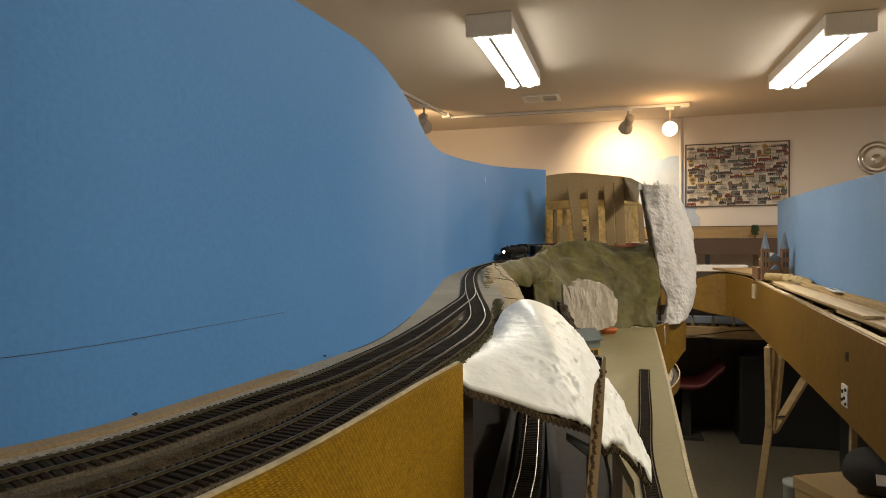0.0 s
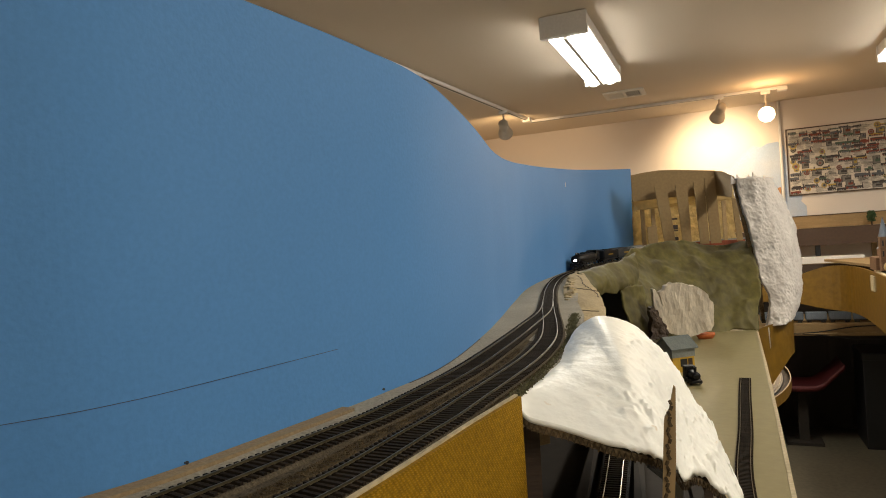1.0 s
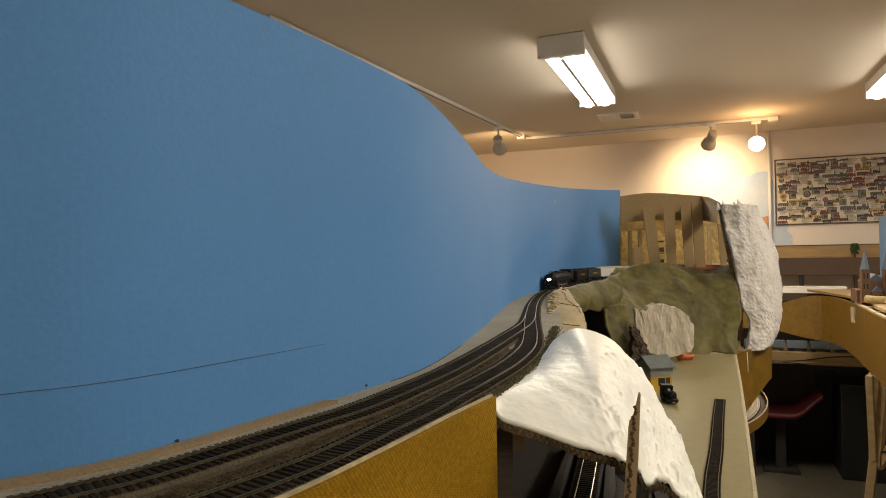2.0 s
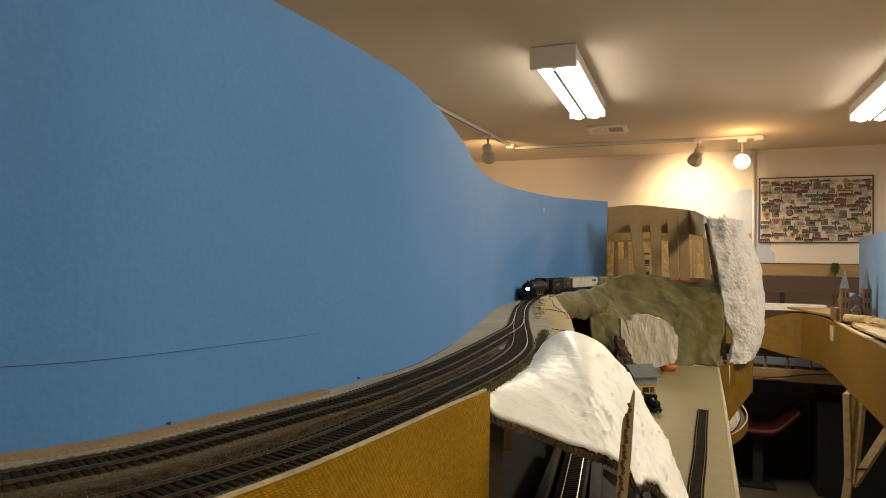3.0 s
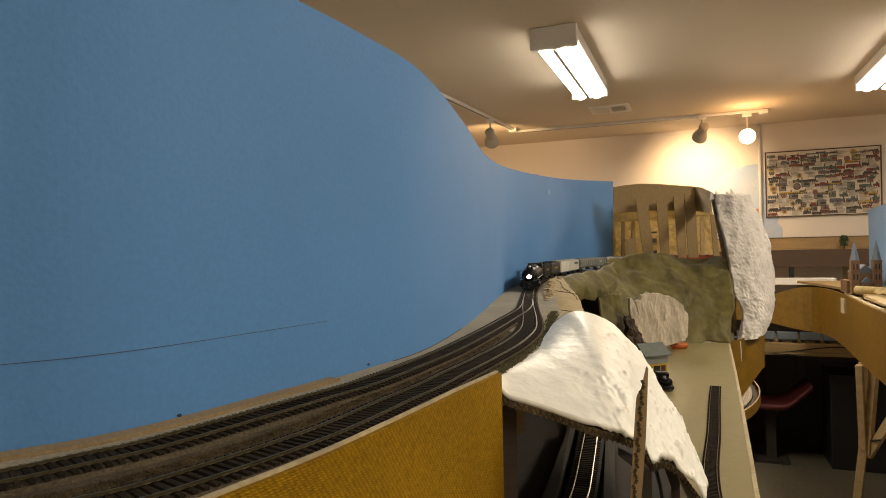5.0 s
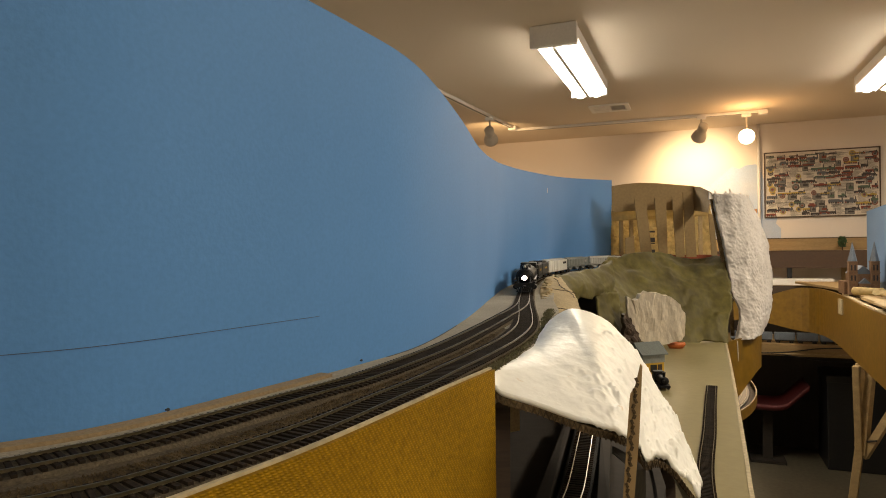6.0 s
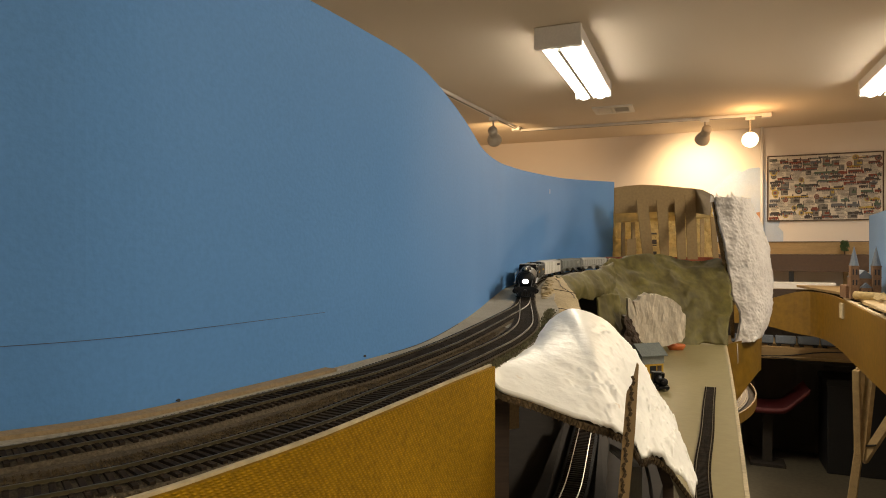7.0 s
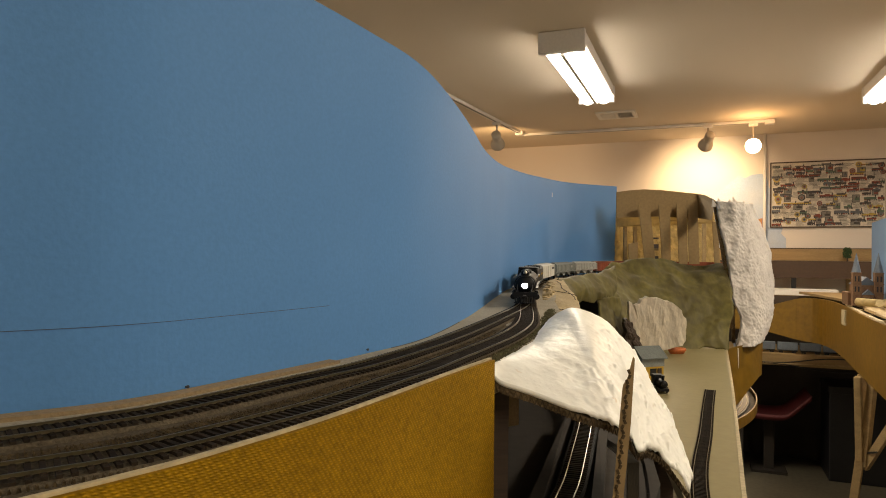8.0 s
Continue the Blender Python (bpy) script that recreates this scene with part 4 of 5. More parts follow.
def rock_plate(parent, name, outline, y, depth, label=""):
    """A broken slab of cast rock: a jagged outline whose face is split by upright ridges."""
    bm = bmesh.new()
    slab(bm, [(x, y, z) for x, z in outline], (0.004, depth, 0.0))
    bmesh.ops.triangulate(bm, faces=[f for f in bm.faces if len(f.verts) > 4])
    for _ in range(3):
        long = [e for e in bm.edges if e.calc_length() > 0.006]
        bmesh.ops.subdivide_edges(bm, edges=long, cuts=1)
        bmesh.ops.triangulate(bm, faces=[f for f in bm.faces if len(f.verts) > 4])
    for v in bm.verts:
        q = Vector((v.co.x * 60 + v.co.z * 12, 3.1, v.co.z * 22))
        v.co.y += 0.0035 * noise.noise(q) - 0.002 * abs(noise.noise(q * 2.7))
        v.co.x += 0.002 * noise.noise(v.co * 120)
        v.co.z += 0.002 * noise.noise(v.co * 120 + Vector((5, 5, 5)))
    part(name, bm, M_ROCK, parent, label)


def green_hill():
    t = thing("green_hill", (0.560, 1.600, 1.250), LAY, "olive green plaster-cloth hillside with a tunnel mouth", "model hill")
    top = [(0.387, 1.600, 1.434), (0.442, 1.720, 1.454), (0.494, 1.800, 1.467), (0.562, 1.840, 1.474), (0.618, 1.860, 1.472), (0.683, 1.860, 1.464), (0.757, 1.840, 1.461), (0.792, 1.800, 1.460)]
    low = [(0.397, 1.520, 1.279), (0.423, 1.540, 1.262), (0.456, 1.560, 1.256), (0.511, 1.580, 1.253), (0.574, 1.600, 1.250), (0.634, 1.610, 1.249), (0.684, 1.610, 1.249), (0.720, 1.610, 1.246)]
    part("cloth", drape(bmesh.new(), top, low, 80, 50, (0, 0.006, 0), 0.016, 1.0, (0, -0.03, 0), 7.5), M_GREEN, t, "stiff painted plaster cloth", True)
    top = [(0.230, 1.300, 1.433), (0.263, 1.380, 1.436), (0.322, 1.480, 1.438), (0.398, 1.620, 1.442), (0.457, 1.720, 1.454)]
    low = [(0.243, 1.270, 1.392), (0.271, 1.330, 1.386), (0.310, 1.400, 1.383), (0.366, 1.500, 1.379), (0.425, 1.600, 1.372)]
    part("tunnel_brow", drape(bmesh.new(), top, low, 40, 24, (0, 0.012, 0), 0.007, 2.0, (0, -0.03, 0), 16.0), M_GREEN, t, "", True)
    left = [(0.358, 1.490, 1.385), (0.361, 1.490, 1.349), (0.369, 1.480, 1.310), (0.384, 1.470, 1.270)]
    right = [(0.439, 1.600, 1.380), (0.433, 1.560, 1.342), (0.432, 1.530, 1.297), (0.435, 1.500, 1.263)]
    part("tunnel_side", drape(bmesh.new(), left, right, 30, 16, (0, 0.01, 0), 0.008, 4.0, (0, -0.02, 0), 16.0), M_GREEN, t, "", True)
    # Black sheet behind the mouth stands for the darkness inside the tunnel.
    part("tunnel_shade", slab(bmesh.new(), [(0.309, 1.620, 1.379), (0.437, 1.700, 1.381), (0.452, 1.700, 1.223), (0.309, 1.620, 1.236)], (0, 0.01, 0)), M_BLACK, t, "black sheet for the shaded inside of the tunnel")
    face = [(0.4482, 1.3671), (0.458, 1.371), (0.462, 1.381), (0.470, 1.383), (0.476, 1.3883), (0.483, 1.384), (0.4893, 1.379), (0.498, 1.385), (0.5078, 1.383), (0.517, 1.378), (0.528, 1.377), (0.5396, 1.3697), (0.546, 1.36), (0.556, 1.356), (0.559, 1.345), (0.5674, 1.3366), (0.564, 1.318), (0.5655, 1.302), (0.5648, 1.2863), (0.5581, 1.2744), (0.5078, 1.262), (0.4628, 1.2737), (0.457, 1.300), (0.4535, 1.3181), (0.456, 1.335), (0.450, 1.350)]
    rock_plate(t, "rock_casting", face, 1.497, 0.035, "pale cast plaster rock face with brown cracks")
    rock_plate(t, "rock_sliver", [(0.4281, 1.3771), (0.436, 1.374), (0.4439, 1.3574), (0.445, 1.335), (0.4479, 1.3127), (0.4597, 1.2851), (0.4439, 1.2843), (0.436, 1.312), (0.4308, 1.3377)], 1.488, 0.03)
    part("rubble", drape(bmesh.new(), [(0.421, 1.470, 1.338), (0.434, 1.470, 1.318), (0.452, 1.470, 1.288)], [(0.410, 1.450, 1.273), (0.428, 1.450, 1.270), (0.448, 1.450, 1.268)], 14, 14, (0, 0.03, 0), 0.01, 8.0, None, 30.0), M_DARKWOOD, t, "dark loose rubble")


green_hill()


CRACKS = (((0.222, 1.300, 1.4340), (0.218, 1.210, 1.4315), (0.206, 1.120, 1.4270), (0.203, 1.020, 1.4225), (0.196, 0.960, 1.4190)),
          ((0.170, 1.080, 1.4275), (0.190, 1.050, 1.4252), (0.203, 1.030, 1.4235), (0.218, 1.045, 1.4190)),
          ((0.146, 0.860, 1.4150), (0.160, 0.850, 1.4130), (0.176, 0.862, 1.4105)))


def shoulder():
    t = thing("rock_shoulder", (0.178, 1.000, 1.400), LAY, "tan cracked plaster shoulder beside the track", "model rock")
    left = [(0.206, 1.280, 1.432), (0.169, 1.100, 1.425), (0.145, 0.950, 1.417), (0.131, 0.820, 1.409), (0.131, 0.740, 1.406)]
    right = [(0.257, 1.400, 1.434), (0.235, 1.220, 1.425), (0.215, 1.040, 1.415), (0.188, 0.880, 1.406), (0.163, 0.780, 1.396)]
    part("plaster", drape(bmesh.new(), left, right, 40, 24, (0, 0, -0.06), 0.002, 2.5, (0, 0, 0.003), 40.0), M_TANROCK, t, "", True)
    for pts in CRACKS:
        bm = bmesh.new()
        line = spline(pts, 0.006)
        for a, b in zip(line, line[1:]):
            j = noise.noise_vector(a * 90) * 0.002
            rod(bm, a + Vector((j.x, 0, -0.0006)), b + Vector((j.x, 0, -0.0006)), 0.0005, None, 6)
        part("crack", bm, M_DARKWOOD, t, "dark open crack")
    rnd = random.Random(5)
    for k in range(14):
        u = k / 13
        p = Vector((0.198, 1.220, 1.428)).lerp(Vector((0.126, 0.800, 1.411)), u)
        bm = bmesh.new()
        box(bm, (-0.006, -0.006, -0.004), (0.007, 0.005, 0.004), Matrix.Translation(p + Vector((rnd.uniform(-0.004, 0.006), 0, 0.001))) @ pose(0, 0, 0, rnd.uniform(-15, 15), rnd.uniform(-15, 15), rnd.uniform(0, 90)), 0.0012)
        part("stone", bm, M_TANROCK, t)


shoulder()


# ---- cardboard mountain frame ----
def card_frame():
    t = thing("cardboard_mountain", (0.734, 2.100, 1.460), LAY, "unfinished mountain former of cardboard bands and strips", "mountain former")
    part("top_band", slab(bmesh.new(), [(0.562, 2.100, 1.692), (0.601, 2.100, 1.698), (0.651, 2.100, 1.702), (0.707, 2.100, 1.700), (0.772, 2.100, 1.694), (0.829, 2.100, 1.689), (0.829, 2.100, 1.609), (0.697, 2.100, 1.613), (0.562, 2.100, 1.607)], (0, 0.005, 0)), M_CARD, t, "plain brown cardboard band")
    part("side_band", slab(bmesh.new(), [(0.828, 2.098, 1.688), (0.819, 2.020, 1.678), (0.802, 1.900, 1.651), (0.792, 1.900, 1.591), (0.828, 2.098, 1.609)], (0.003, 0.005, 0)), M_CARD, t)
    for a in (((0.6222, 1.6503), (0.6586, 1.6521), (0.6786, 1.4611), (0.6440, 1.4611)),
              ((0.6877, 1.6485), (0.7241, 1.6539), (0.7277, 1.4574), (0.7004, 1.4574)),
              ((0.7441, 1.6539), (0.7768, 1.6612), (0.7823, 1.4574), (0.7550, 1.4574)),
              ((0.7787, 1.6648), (0.8114, 1.6703), (0.8205, 1.4574), (0.7878, 1.4574)),
              ((0.5913, 1.5211), (0.6204, 1.5266), (0.6222, 1.4611), (0.5931, 1.4611)),
              ((0.8605, 1.5957), (0.8769, 1.5921), (0.8878, 1.4611), (0.8696, 1.4611))):
        part("strip", slab(bmesh.new(), [(x, 2.06, z) for x, z in a], (0, 0.004, 0)), M_CARD, t)
    part("cross_strip", slab(bmesh.new(), [(0.572, 2.130, 1.612), (0.879, 2.100, 1.613), (0.879, 2.100, 1.594), (0.843, 2.130, 1.590), (0.713, 2.130, 1.582), (0.572, 2.130, 1.579)], (0, 0.003, 0)), M_PAPER, t, "pale kraft cross strip")
    for x0, x1, z0 in ((0.6028, 0.6143, 1.4596), (0.6371, 0.6486, 1.4596), (0.8699, 0.8813, 1.4558)):
        part("batten", boxes(((x0, 2.16, z0), (x1, 2.168, 1.6236))), M_PINE, t)
    top = [(0.612, 2.340, 1.647), (0.691, 2.330, 1.646), (0.817, 2.335, 1.647), (0.986, 2.335, 1.643)]
    low = [(0.609, 2.330, 1.441), (0.688, 2.320, 1.441), (0.815, 2.330, 1.441), (0.988, 2.340, 1.440)]
    part("paper", drape(bmesh.new(), top, low, 80, 40, (0, 0.001, 0), 0.010, 9.0, None, 22.0), M_PAPER, t, "crumpled kraft packing paper")
    for z0, z1 in ((1.5428, 1.5489), (1.5083, 1.5245), (1.5022, 1.5062), (1.4697, 1.4818)):
        part("print", boxes(((0.7475, 2.30, z0), (0.7678, 2.301, z1))), M_INK, t, "dark printed bar")
    part("sill", slab(bmesh.new(), [(0.573, 2.150, 1.465), (0.902, 2.080, 1.464), (0.902, 2.080, 1.450), (0.573, 2.150, 1.448)], (0, 0.01, 0)), M_REDCAR, t, "dark red-brown sill board")


card_frame()


def plaster_sheet():
    t = thing("plaster_cliff", (0.820, 1.700, 1.253), LAY, "tall white plaster cliff on a cardboard back", "model cliff")
    left = [(0.749, 1.760, 1.635), (0.757, 1.760, 1.579), (0.768, 1.750, 1.509), (0.779, 1.740, 1.432), (0.782, 1.730, 1.371), (0.801, 1.720, 1.311), (0.779, 1.700, 1.241)]
    right = [(0.863, 1.800, 1.633), (0.886, 1.800, 1.581), (0.913, 1.800, 1.509), (0.920, 1.790, 1.430), (0.918, 1.780, 1.352), (0.898, 1.760, 1.299), (0.870, 1.740, 1.257)]
    bm = drape(bmesh.new(), left, right, 150, 70, (0, 0.012, 0), 0.003, 11.0, (0.0, -0.03, 0), 30.0)
    for v in bm.verts:
        v.co.y -= 0.005 * noise.noise(Vector((v.co.x * 50, 0, v.co.z * 24))) + 0.0025 * abs(noise.noise(Vector((v.co.x * 150 + v.co.z * 60, 1, v.co.z * 90)))) + 0.0018 * noise.noise(v.co * 190)
    part("plaster", bm, M_PLASTER2, t, "rough off-white plaster", True)
    for a in (((0.7415, 1.6409), (0.7509, 1.6378), (0.8042, 1.3682), (0.8089, 1.2428), (0.7995, 1.2428), (0.7885, 1.3682)),
              ((0.7509, 1.6347), (0.7587, 1.6315), (0.8089, 1.3368), (0.8042, 1.3368))):
        part("card_edge", slab(bmesh.new(), [(x, 1.775, z) for x, z in a], (0.004, 0.012, 0)), M_CARDEDGE, t)
    rnd = random.Random(3)
    for k in (0, 1, 3, 4, 6):
        x, y, z = 0.745 + k * 0.0163, 1.765 + 0.004 * k, 1.636 + 0.006 * math.sin(k * 0.5)
        q = [(x - 0.008, y, z - 0.016), (x - 0.005 + rnd.uniform(-0.003, 0.003), y, z + rnd.uniform(0.0, 0.011)), (x + 0.008, y, z - 0.013)]
        part("torn_tab", slab(bmesh.new(), q, (0, 0.004, 0)), M_PLASTER2, t)
    top = [(0.733, 1.660, 1.241), (0.766, 1.680, 1.247), (0.822, 1.720, 1.250), (0.887, 1.780, 1.258)]
    low = [(0.751, 1.660, 1.095), (0.775, 1.680, 1.099), (0.836, 1.720, 1.147), (0.884, 1.780, 1.156)]
    part("card_skirt", drape(bmesh.new(), top, low, 24, 12, (0, 0.004, 0), 0.001, 1.0, (0, 0, 0), 20.0), M_HARD2, t, "smooth brown card skirt")
    part("drip", slab(bmesh.new(), [(0.762, 1.660, 1.247), (0.7645, 1.660, 1.246), (0.7632, 1.655, 1.200), (0.7622, 1.655, 1.194)], (0, 0.0015, 0)), M_PLASTER2, t)


plaster_sheet()


def helix():
    t = thing("helix_track", (0.0, 2.4, 1.0), ROOM, "curved plywood track ramp with raised card edges", "track ramp")
    cx, cy, r = -0.475, 2.40, 0.62
    ring = [Vector((cx + r * math.cos(a), cy + r * math.sin(a), 1.0 + 0.03 * a)) for a in [math.radians(-45 + 2.5 * i) for i in range(37)]]
    part("base", strip(bmesh.new(), ring, [(-0.035, -0.012), (0.035, -0.012), (0.035, 0.0), (-0.035, 0.0)]), M_DARKWOOD, t)
    for o in (-1, 1):
        part("edge_band", strip(bmesh.new(), ring, [(o * 0.036 - 0.002, -0.02), (o * 0.036 + 0.002, -0.02), (o * 0.036 + 0.002, 0.012), (o * 0.036 - 0.002, 0.012)]), M_HARD2, t)
    bed = part("roadbed", strip(bmesh.new(), ring, [(-0.016, 0.0005), (0.016, 0.0005), (0.014, 0.004), (-0.014, 0.004)]), M_BLACK, t)
    for o in (-0.007, 0.007):
        part("rail", strip(bmesh.new(), ring, [(o - 0.0005, 0.004), (o + 0.0005, 0.004), (o + 0.0005, 0.006), (o - 0.0005, 0.006)]), M_RAIL, bed)
    for a in (-35, 38):
        x, y, z = cx + r * math.cos(radians(a)), cy + r * math.sin(radians(a)), 0.988 + 0.03 * radians(a)
        part("post", boxes(((x - 0.012, y - 0.012, 0), (x + 0.012, y + 0.012, z))), M_PINE, t)


helix()


def stand():
    t = thing("layout_stand", (0.2, 0.9, 0), LAY, "rough timber stand carrying the track shelves", "stand")
    for x, d, z in ((-0.15, 0.35, 1.395), (-0.04, 0.6, 1.395), (0.05, 1.05, 1.395), (0.3, 0.95, 1.235), (0.5, 1.45, 1.235), (0.36, 1.6, 1.235), (0.5, 2.58, 1.395), (1.0, 2.6, 1.395), (0.15, 1.4, 1.225)):
        part("post", boxes(((x - 0.016, d - 0.016, 0), (x + 0.016, d + 0.016, z))), M_DARKWOOD, t)
    for d in (0.95, 1.45):
        part("rail", boxes(((-0.02, d - 0.01, 0.3), (0.52, d + 0.01, 0.35))), M_DARKWOOD, t)


stand()


# ---- small models on the yard shelf ----
def station():
    x, d, z = 0.388, 1.20, 1.2502
    t = thing("model_station", (x, d, z), LAY, "small yellow model building with grey roof", "model building")
    w, l = 0.024, 0.027
    part("walls", boxes(((x - w, d - l, z), (x + w, d + l, z + 0.038)), bevel=0.0006), M_YELLOW, t, "yellow walls")
    part("upper_band", boxes(((x - w - 0.001, d - l - 0.001, z + 0.032), (x + w + 0.001, d + l + 0.001, z + 0.054))), M_GREY, t, "grey shingled upper walls")
    bm = bmesh.new()
    for s in (-1, 1):
        slab(bm, [(x + 0.0, d - l - 0.006, z + 0.074), (x, d + l + 0.006, z + 0.074), (x + s * (w + 0.007), d + l + 0.006, z + 0.051), (x + s * (w + 0.007), d - l - 0.006, z + 0.051)], (0, 0, -0.002))
    part("roof", bm, M_ROOF, t, "grey-green ridged roof")
    part("gable", slab(bmesh.new(), [(x - w, d - l - 0.001, z + 0.053), (x + w, d - l - 0.001, z + 0.053), (x, d - l - 0.001, z + 0.072)], (0, 0.003, 0)), M_GREY, t)
    for k in (-1, 1):
        part("door", boxes(((x + k * 0.011 - 0.005, d - l - 0.0012, z), (x + k * 0.011 + 0.005, d - l, z + 0.026))), M_REDCAR, t)
    part("window", boxes(((x + w, d - 0.008, z + 0.012), (x + w + 0.001, d + 0.008, z + 0.028))), M_BLACK, t)
    part("door", boxes(((x + w, d + 0.011, z), (x + w + 0.0012, d + 0.021, z + 0.028))), M_DARKWOOD, t, "brown door")
    return t


hut = station()
hut.matrix_world = hut.matrix_world @ pose(-0.004, 0.012, 0, 0, 0, -72)
for ch_ in hut.children_recursive:
    for v_ in ch_.data.vertices:
        v_.co *= 0.86


def black_model():
    x, d, z = 0.374, 1.105, 1.2502
    t = thing("model_locomotive", (x, d, z), LAY, "small black model switching engine on the shelf", "model locomotive")
    part("frame", boxes(((x - 0.012, d - 0.03, z + 0.006), (x + 0.012, d + 0.03, z + 0.012)), bevel=0.0005), M_ENGINE, t)
    bm = bmesh.new()
    lathe(bm, [(0.009, 0), (0.0095, 0.002), (0.0095, 0.035), (0.009, 0.037)], pose(x, d - 0.028, z + 0.022, -90), 16)
    part("boiler", bm, M_ENGINE, t, "", True)
    part("cab", boxes(((x - 0.012, d + 0.01, z + 0.012), (x + 0.012, d + 0.03, z + 0.038)), bevel=0.0008), M_ENGINE, t)
    bm = bmesh.new()
    rod(bm, (x, d - 0.02, z + 0.03), (x, d - 0.02, z + 0.042), 0.003, 0.004)
    part("chimney", bm, M_ENGINE, t)
    for k in (-0.018, 0.0, 0.018):
        for s in (-1, 1):
            bm = bmesh.new()
            rod(bm, (x + s * 0.009, d + k, z + 0.0075), (x + s * 0.012, d + k, z + 0.0075), 0.0072, None, 16)
            part("wheel", bm, M_BLACK, t)
    rnd = random.Random(6)
    for k in range(7):
        p = Vector((x + rnd.uniform(-0.01, 0.01), d + rnd.uniform(-0.03, 0.0), z + rnd.uniform(0.01, 0.028)))
        part("fitting", boxes((p - Vector((0.003, 0.003, 0.002)), p + Vector((0.003, 0.003, 0.002)))), M_GREY if k % 3 == 0 else M_ENGINE, t)
    for ch in t.children:
        for v in ch.data.vertices:
            v.co *= 0.72


black_model()


def orange_boat():
    x, d, z = 0.556, 1.53, 1.2502
    t = thing("toy_boat", (x, d, z), LAY, "small orange plastic boat lying on the shelf", "toy boat")
    bm = bmesh.new()
    ring = []
    for i in range(24):
        a = 2 * math.pi * i / 24
        ring.append((0.021 * math.cos(a) * (1.1 if math.cos(a) > 0 else 1), 0.011 * math.sin(a)))
    lo = [bm.verts.new((x + a * 0.75, d + b * 0.6, z)) for a, b in ring]
    mid = [bm.verts.new((x + a, d + b, z + 0.009)) for a, b in ring]
    hi = [bm.verts.new((x + a * 0.95, d + b * 0.92, z + 0.014)) for a, b in ring]
    inn = [bm.verts.new((x + a * 0.78, d + b * 0.7, z + 0.013)) for a, b in ring]
    bot = [bm.verts.new((x + a * 0.7, d + b * 0.55, z + 0.006)) for a, b in ring]
    for p, q in ((lo, mid), (mid, hi), (hi, inn), (inn, bot)):
        for i in range(24):
            bm.faces.new((p[i], p[(i + 1) % 24], q[(i + 1) % 24], q[i]))
    bm.faces.new(lo[::-1])
    bm.faces.new(bot)
    part("hull", bm, M_ORANGE, t, "", True)
    part("thwart", boxes(((x - 0.004, d - 0.007, z + 0.0105), (x + 0.004, d + 0.007, z + 0.0125))), M_ORANGE, t)


orange_boat()


# ---- on and under the peninsula ----
def church():
    x, y, z = 0.85, 3.62, 1.247
    t = thing("model_church", (x, y, z), PEN, "brown brick model church with twin slate spires", "model church")
    part("nave", boxes(((x - 0.04, y, z), (x + 0.04, y + 0.16, z + 0.10)), bevel=0.001), M_BRICK, t)
    bm = slab(bmesh.new(), [(x - 0.043, y, z + 0.10), (x + 0.043, y, z + 0.10), (x, y, z + 0.14)], (0, 0.165, 0))
    part("nave_roof", bm, M_SLATE, t, "blue-grey slate roof")
    part("aisle", boxes(((x - 0.075, y + 0.03, z), (x - 0.04, y + 0.15, z + 0.062))), M_BRICK, t)
    part("porch", boxes(((x - 0.022, y - 0.025, z), (x + 0.022, y, z + 0.055))), M_BRICK, t)
    part("porch_roof", slab(bmesh.new(), [(x - 0.025, y - 0.027, z + 0.055), (x + 0.025, y - 0.027, z + 0.055), (x, y - 0.027, z + 0.08)], (0, 0.027, 0)), M_SLATE, t)
    for s in (-1, 1):
        cx = x + s * 0.046
        part("tower", boxes(((cx - 0.018, y - 0.018, z), (cx + 0.018, y + 0.018, z + 0.16)), bevel=0.001), M_BRICK, t)
        for h in (0.055, 0.105, 0.158):
            part("string_course", boxes(((cx - 0.0195, y - 0.0195, z + h), (cx + 0.0195, y + 0.0195, z + h + 0.004))), M_BRICK, t)
        for h in (0.068, 0.118):
            for k in (-1, 1):
                part("window", boxes(((cx + k * 0.007 - 0.003, y - 0.0188, z + h), (cx + k * 0.007 + 0.003, y - 0.0181, z + h + 0.026))), M_BLACK, t)
        bm = bmesh.new()
        bmesh.ops.create_cone(bm, cap_ends=True, segments=8, radius1=0.021, radius2=0.0008, depth=0.095, matrix=pose(cx, y, z + 0.2095))
        part("spire", bm, M_SLATE, t, "slim slate spire")
    for k in (-1, 1):
        part("window", boxes(((x + k * 0.01 - 0.005, y - 0.0262, z + 0.008), (x + k * 0.01 + 0.005, y - 0.0254, z + 0.04))), M_BLACK, t)


church()


def plank(x0, y0, x1, y1, w, z, h, label="bare pine offcut lying on the bench"):
    a, b = Vector((x0, y0, z)), Vector((x1, y1, z))
    t = thing("plank", (a + b) / 2, PEN, label, "plank", "offcuts on the bench")
    n = Vector(((b - a).y, -(b - a).x, 0)).normalized() * w / 2
    part("board", slab(bmesh.new(), [a + n, b + n, b - n, a - n], (0, 0, h)), M_PINE, t)


plank(0.73, 1.9, 0.80, 3.3, 0.07, 1.2465, 0.012)
plank(0.69, 1.95, 0.735, 2.9, 0.05, 1.259, 0.008)
plank(0.79, 1.7, 0.84, 3.1, 0.025, 1.2465, 0.018)
plank(0.80, 1.3, 0.86, 3.4, 0.02, 1.2650, 0.008)
plank(0.66, 1.2, 0.70, 2.2, 0.04, 1.2465, 0.010)


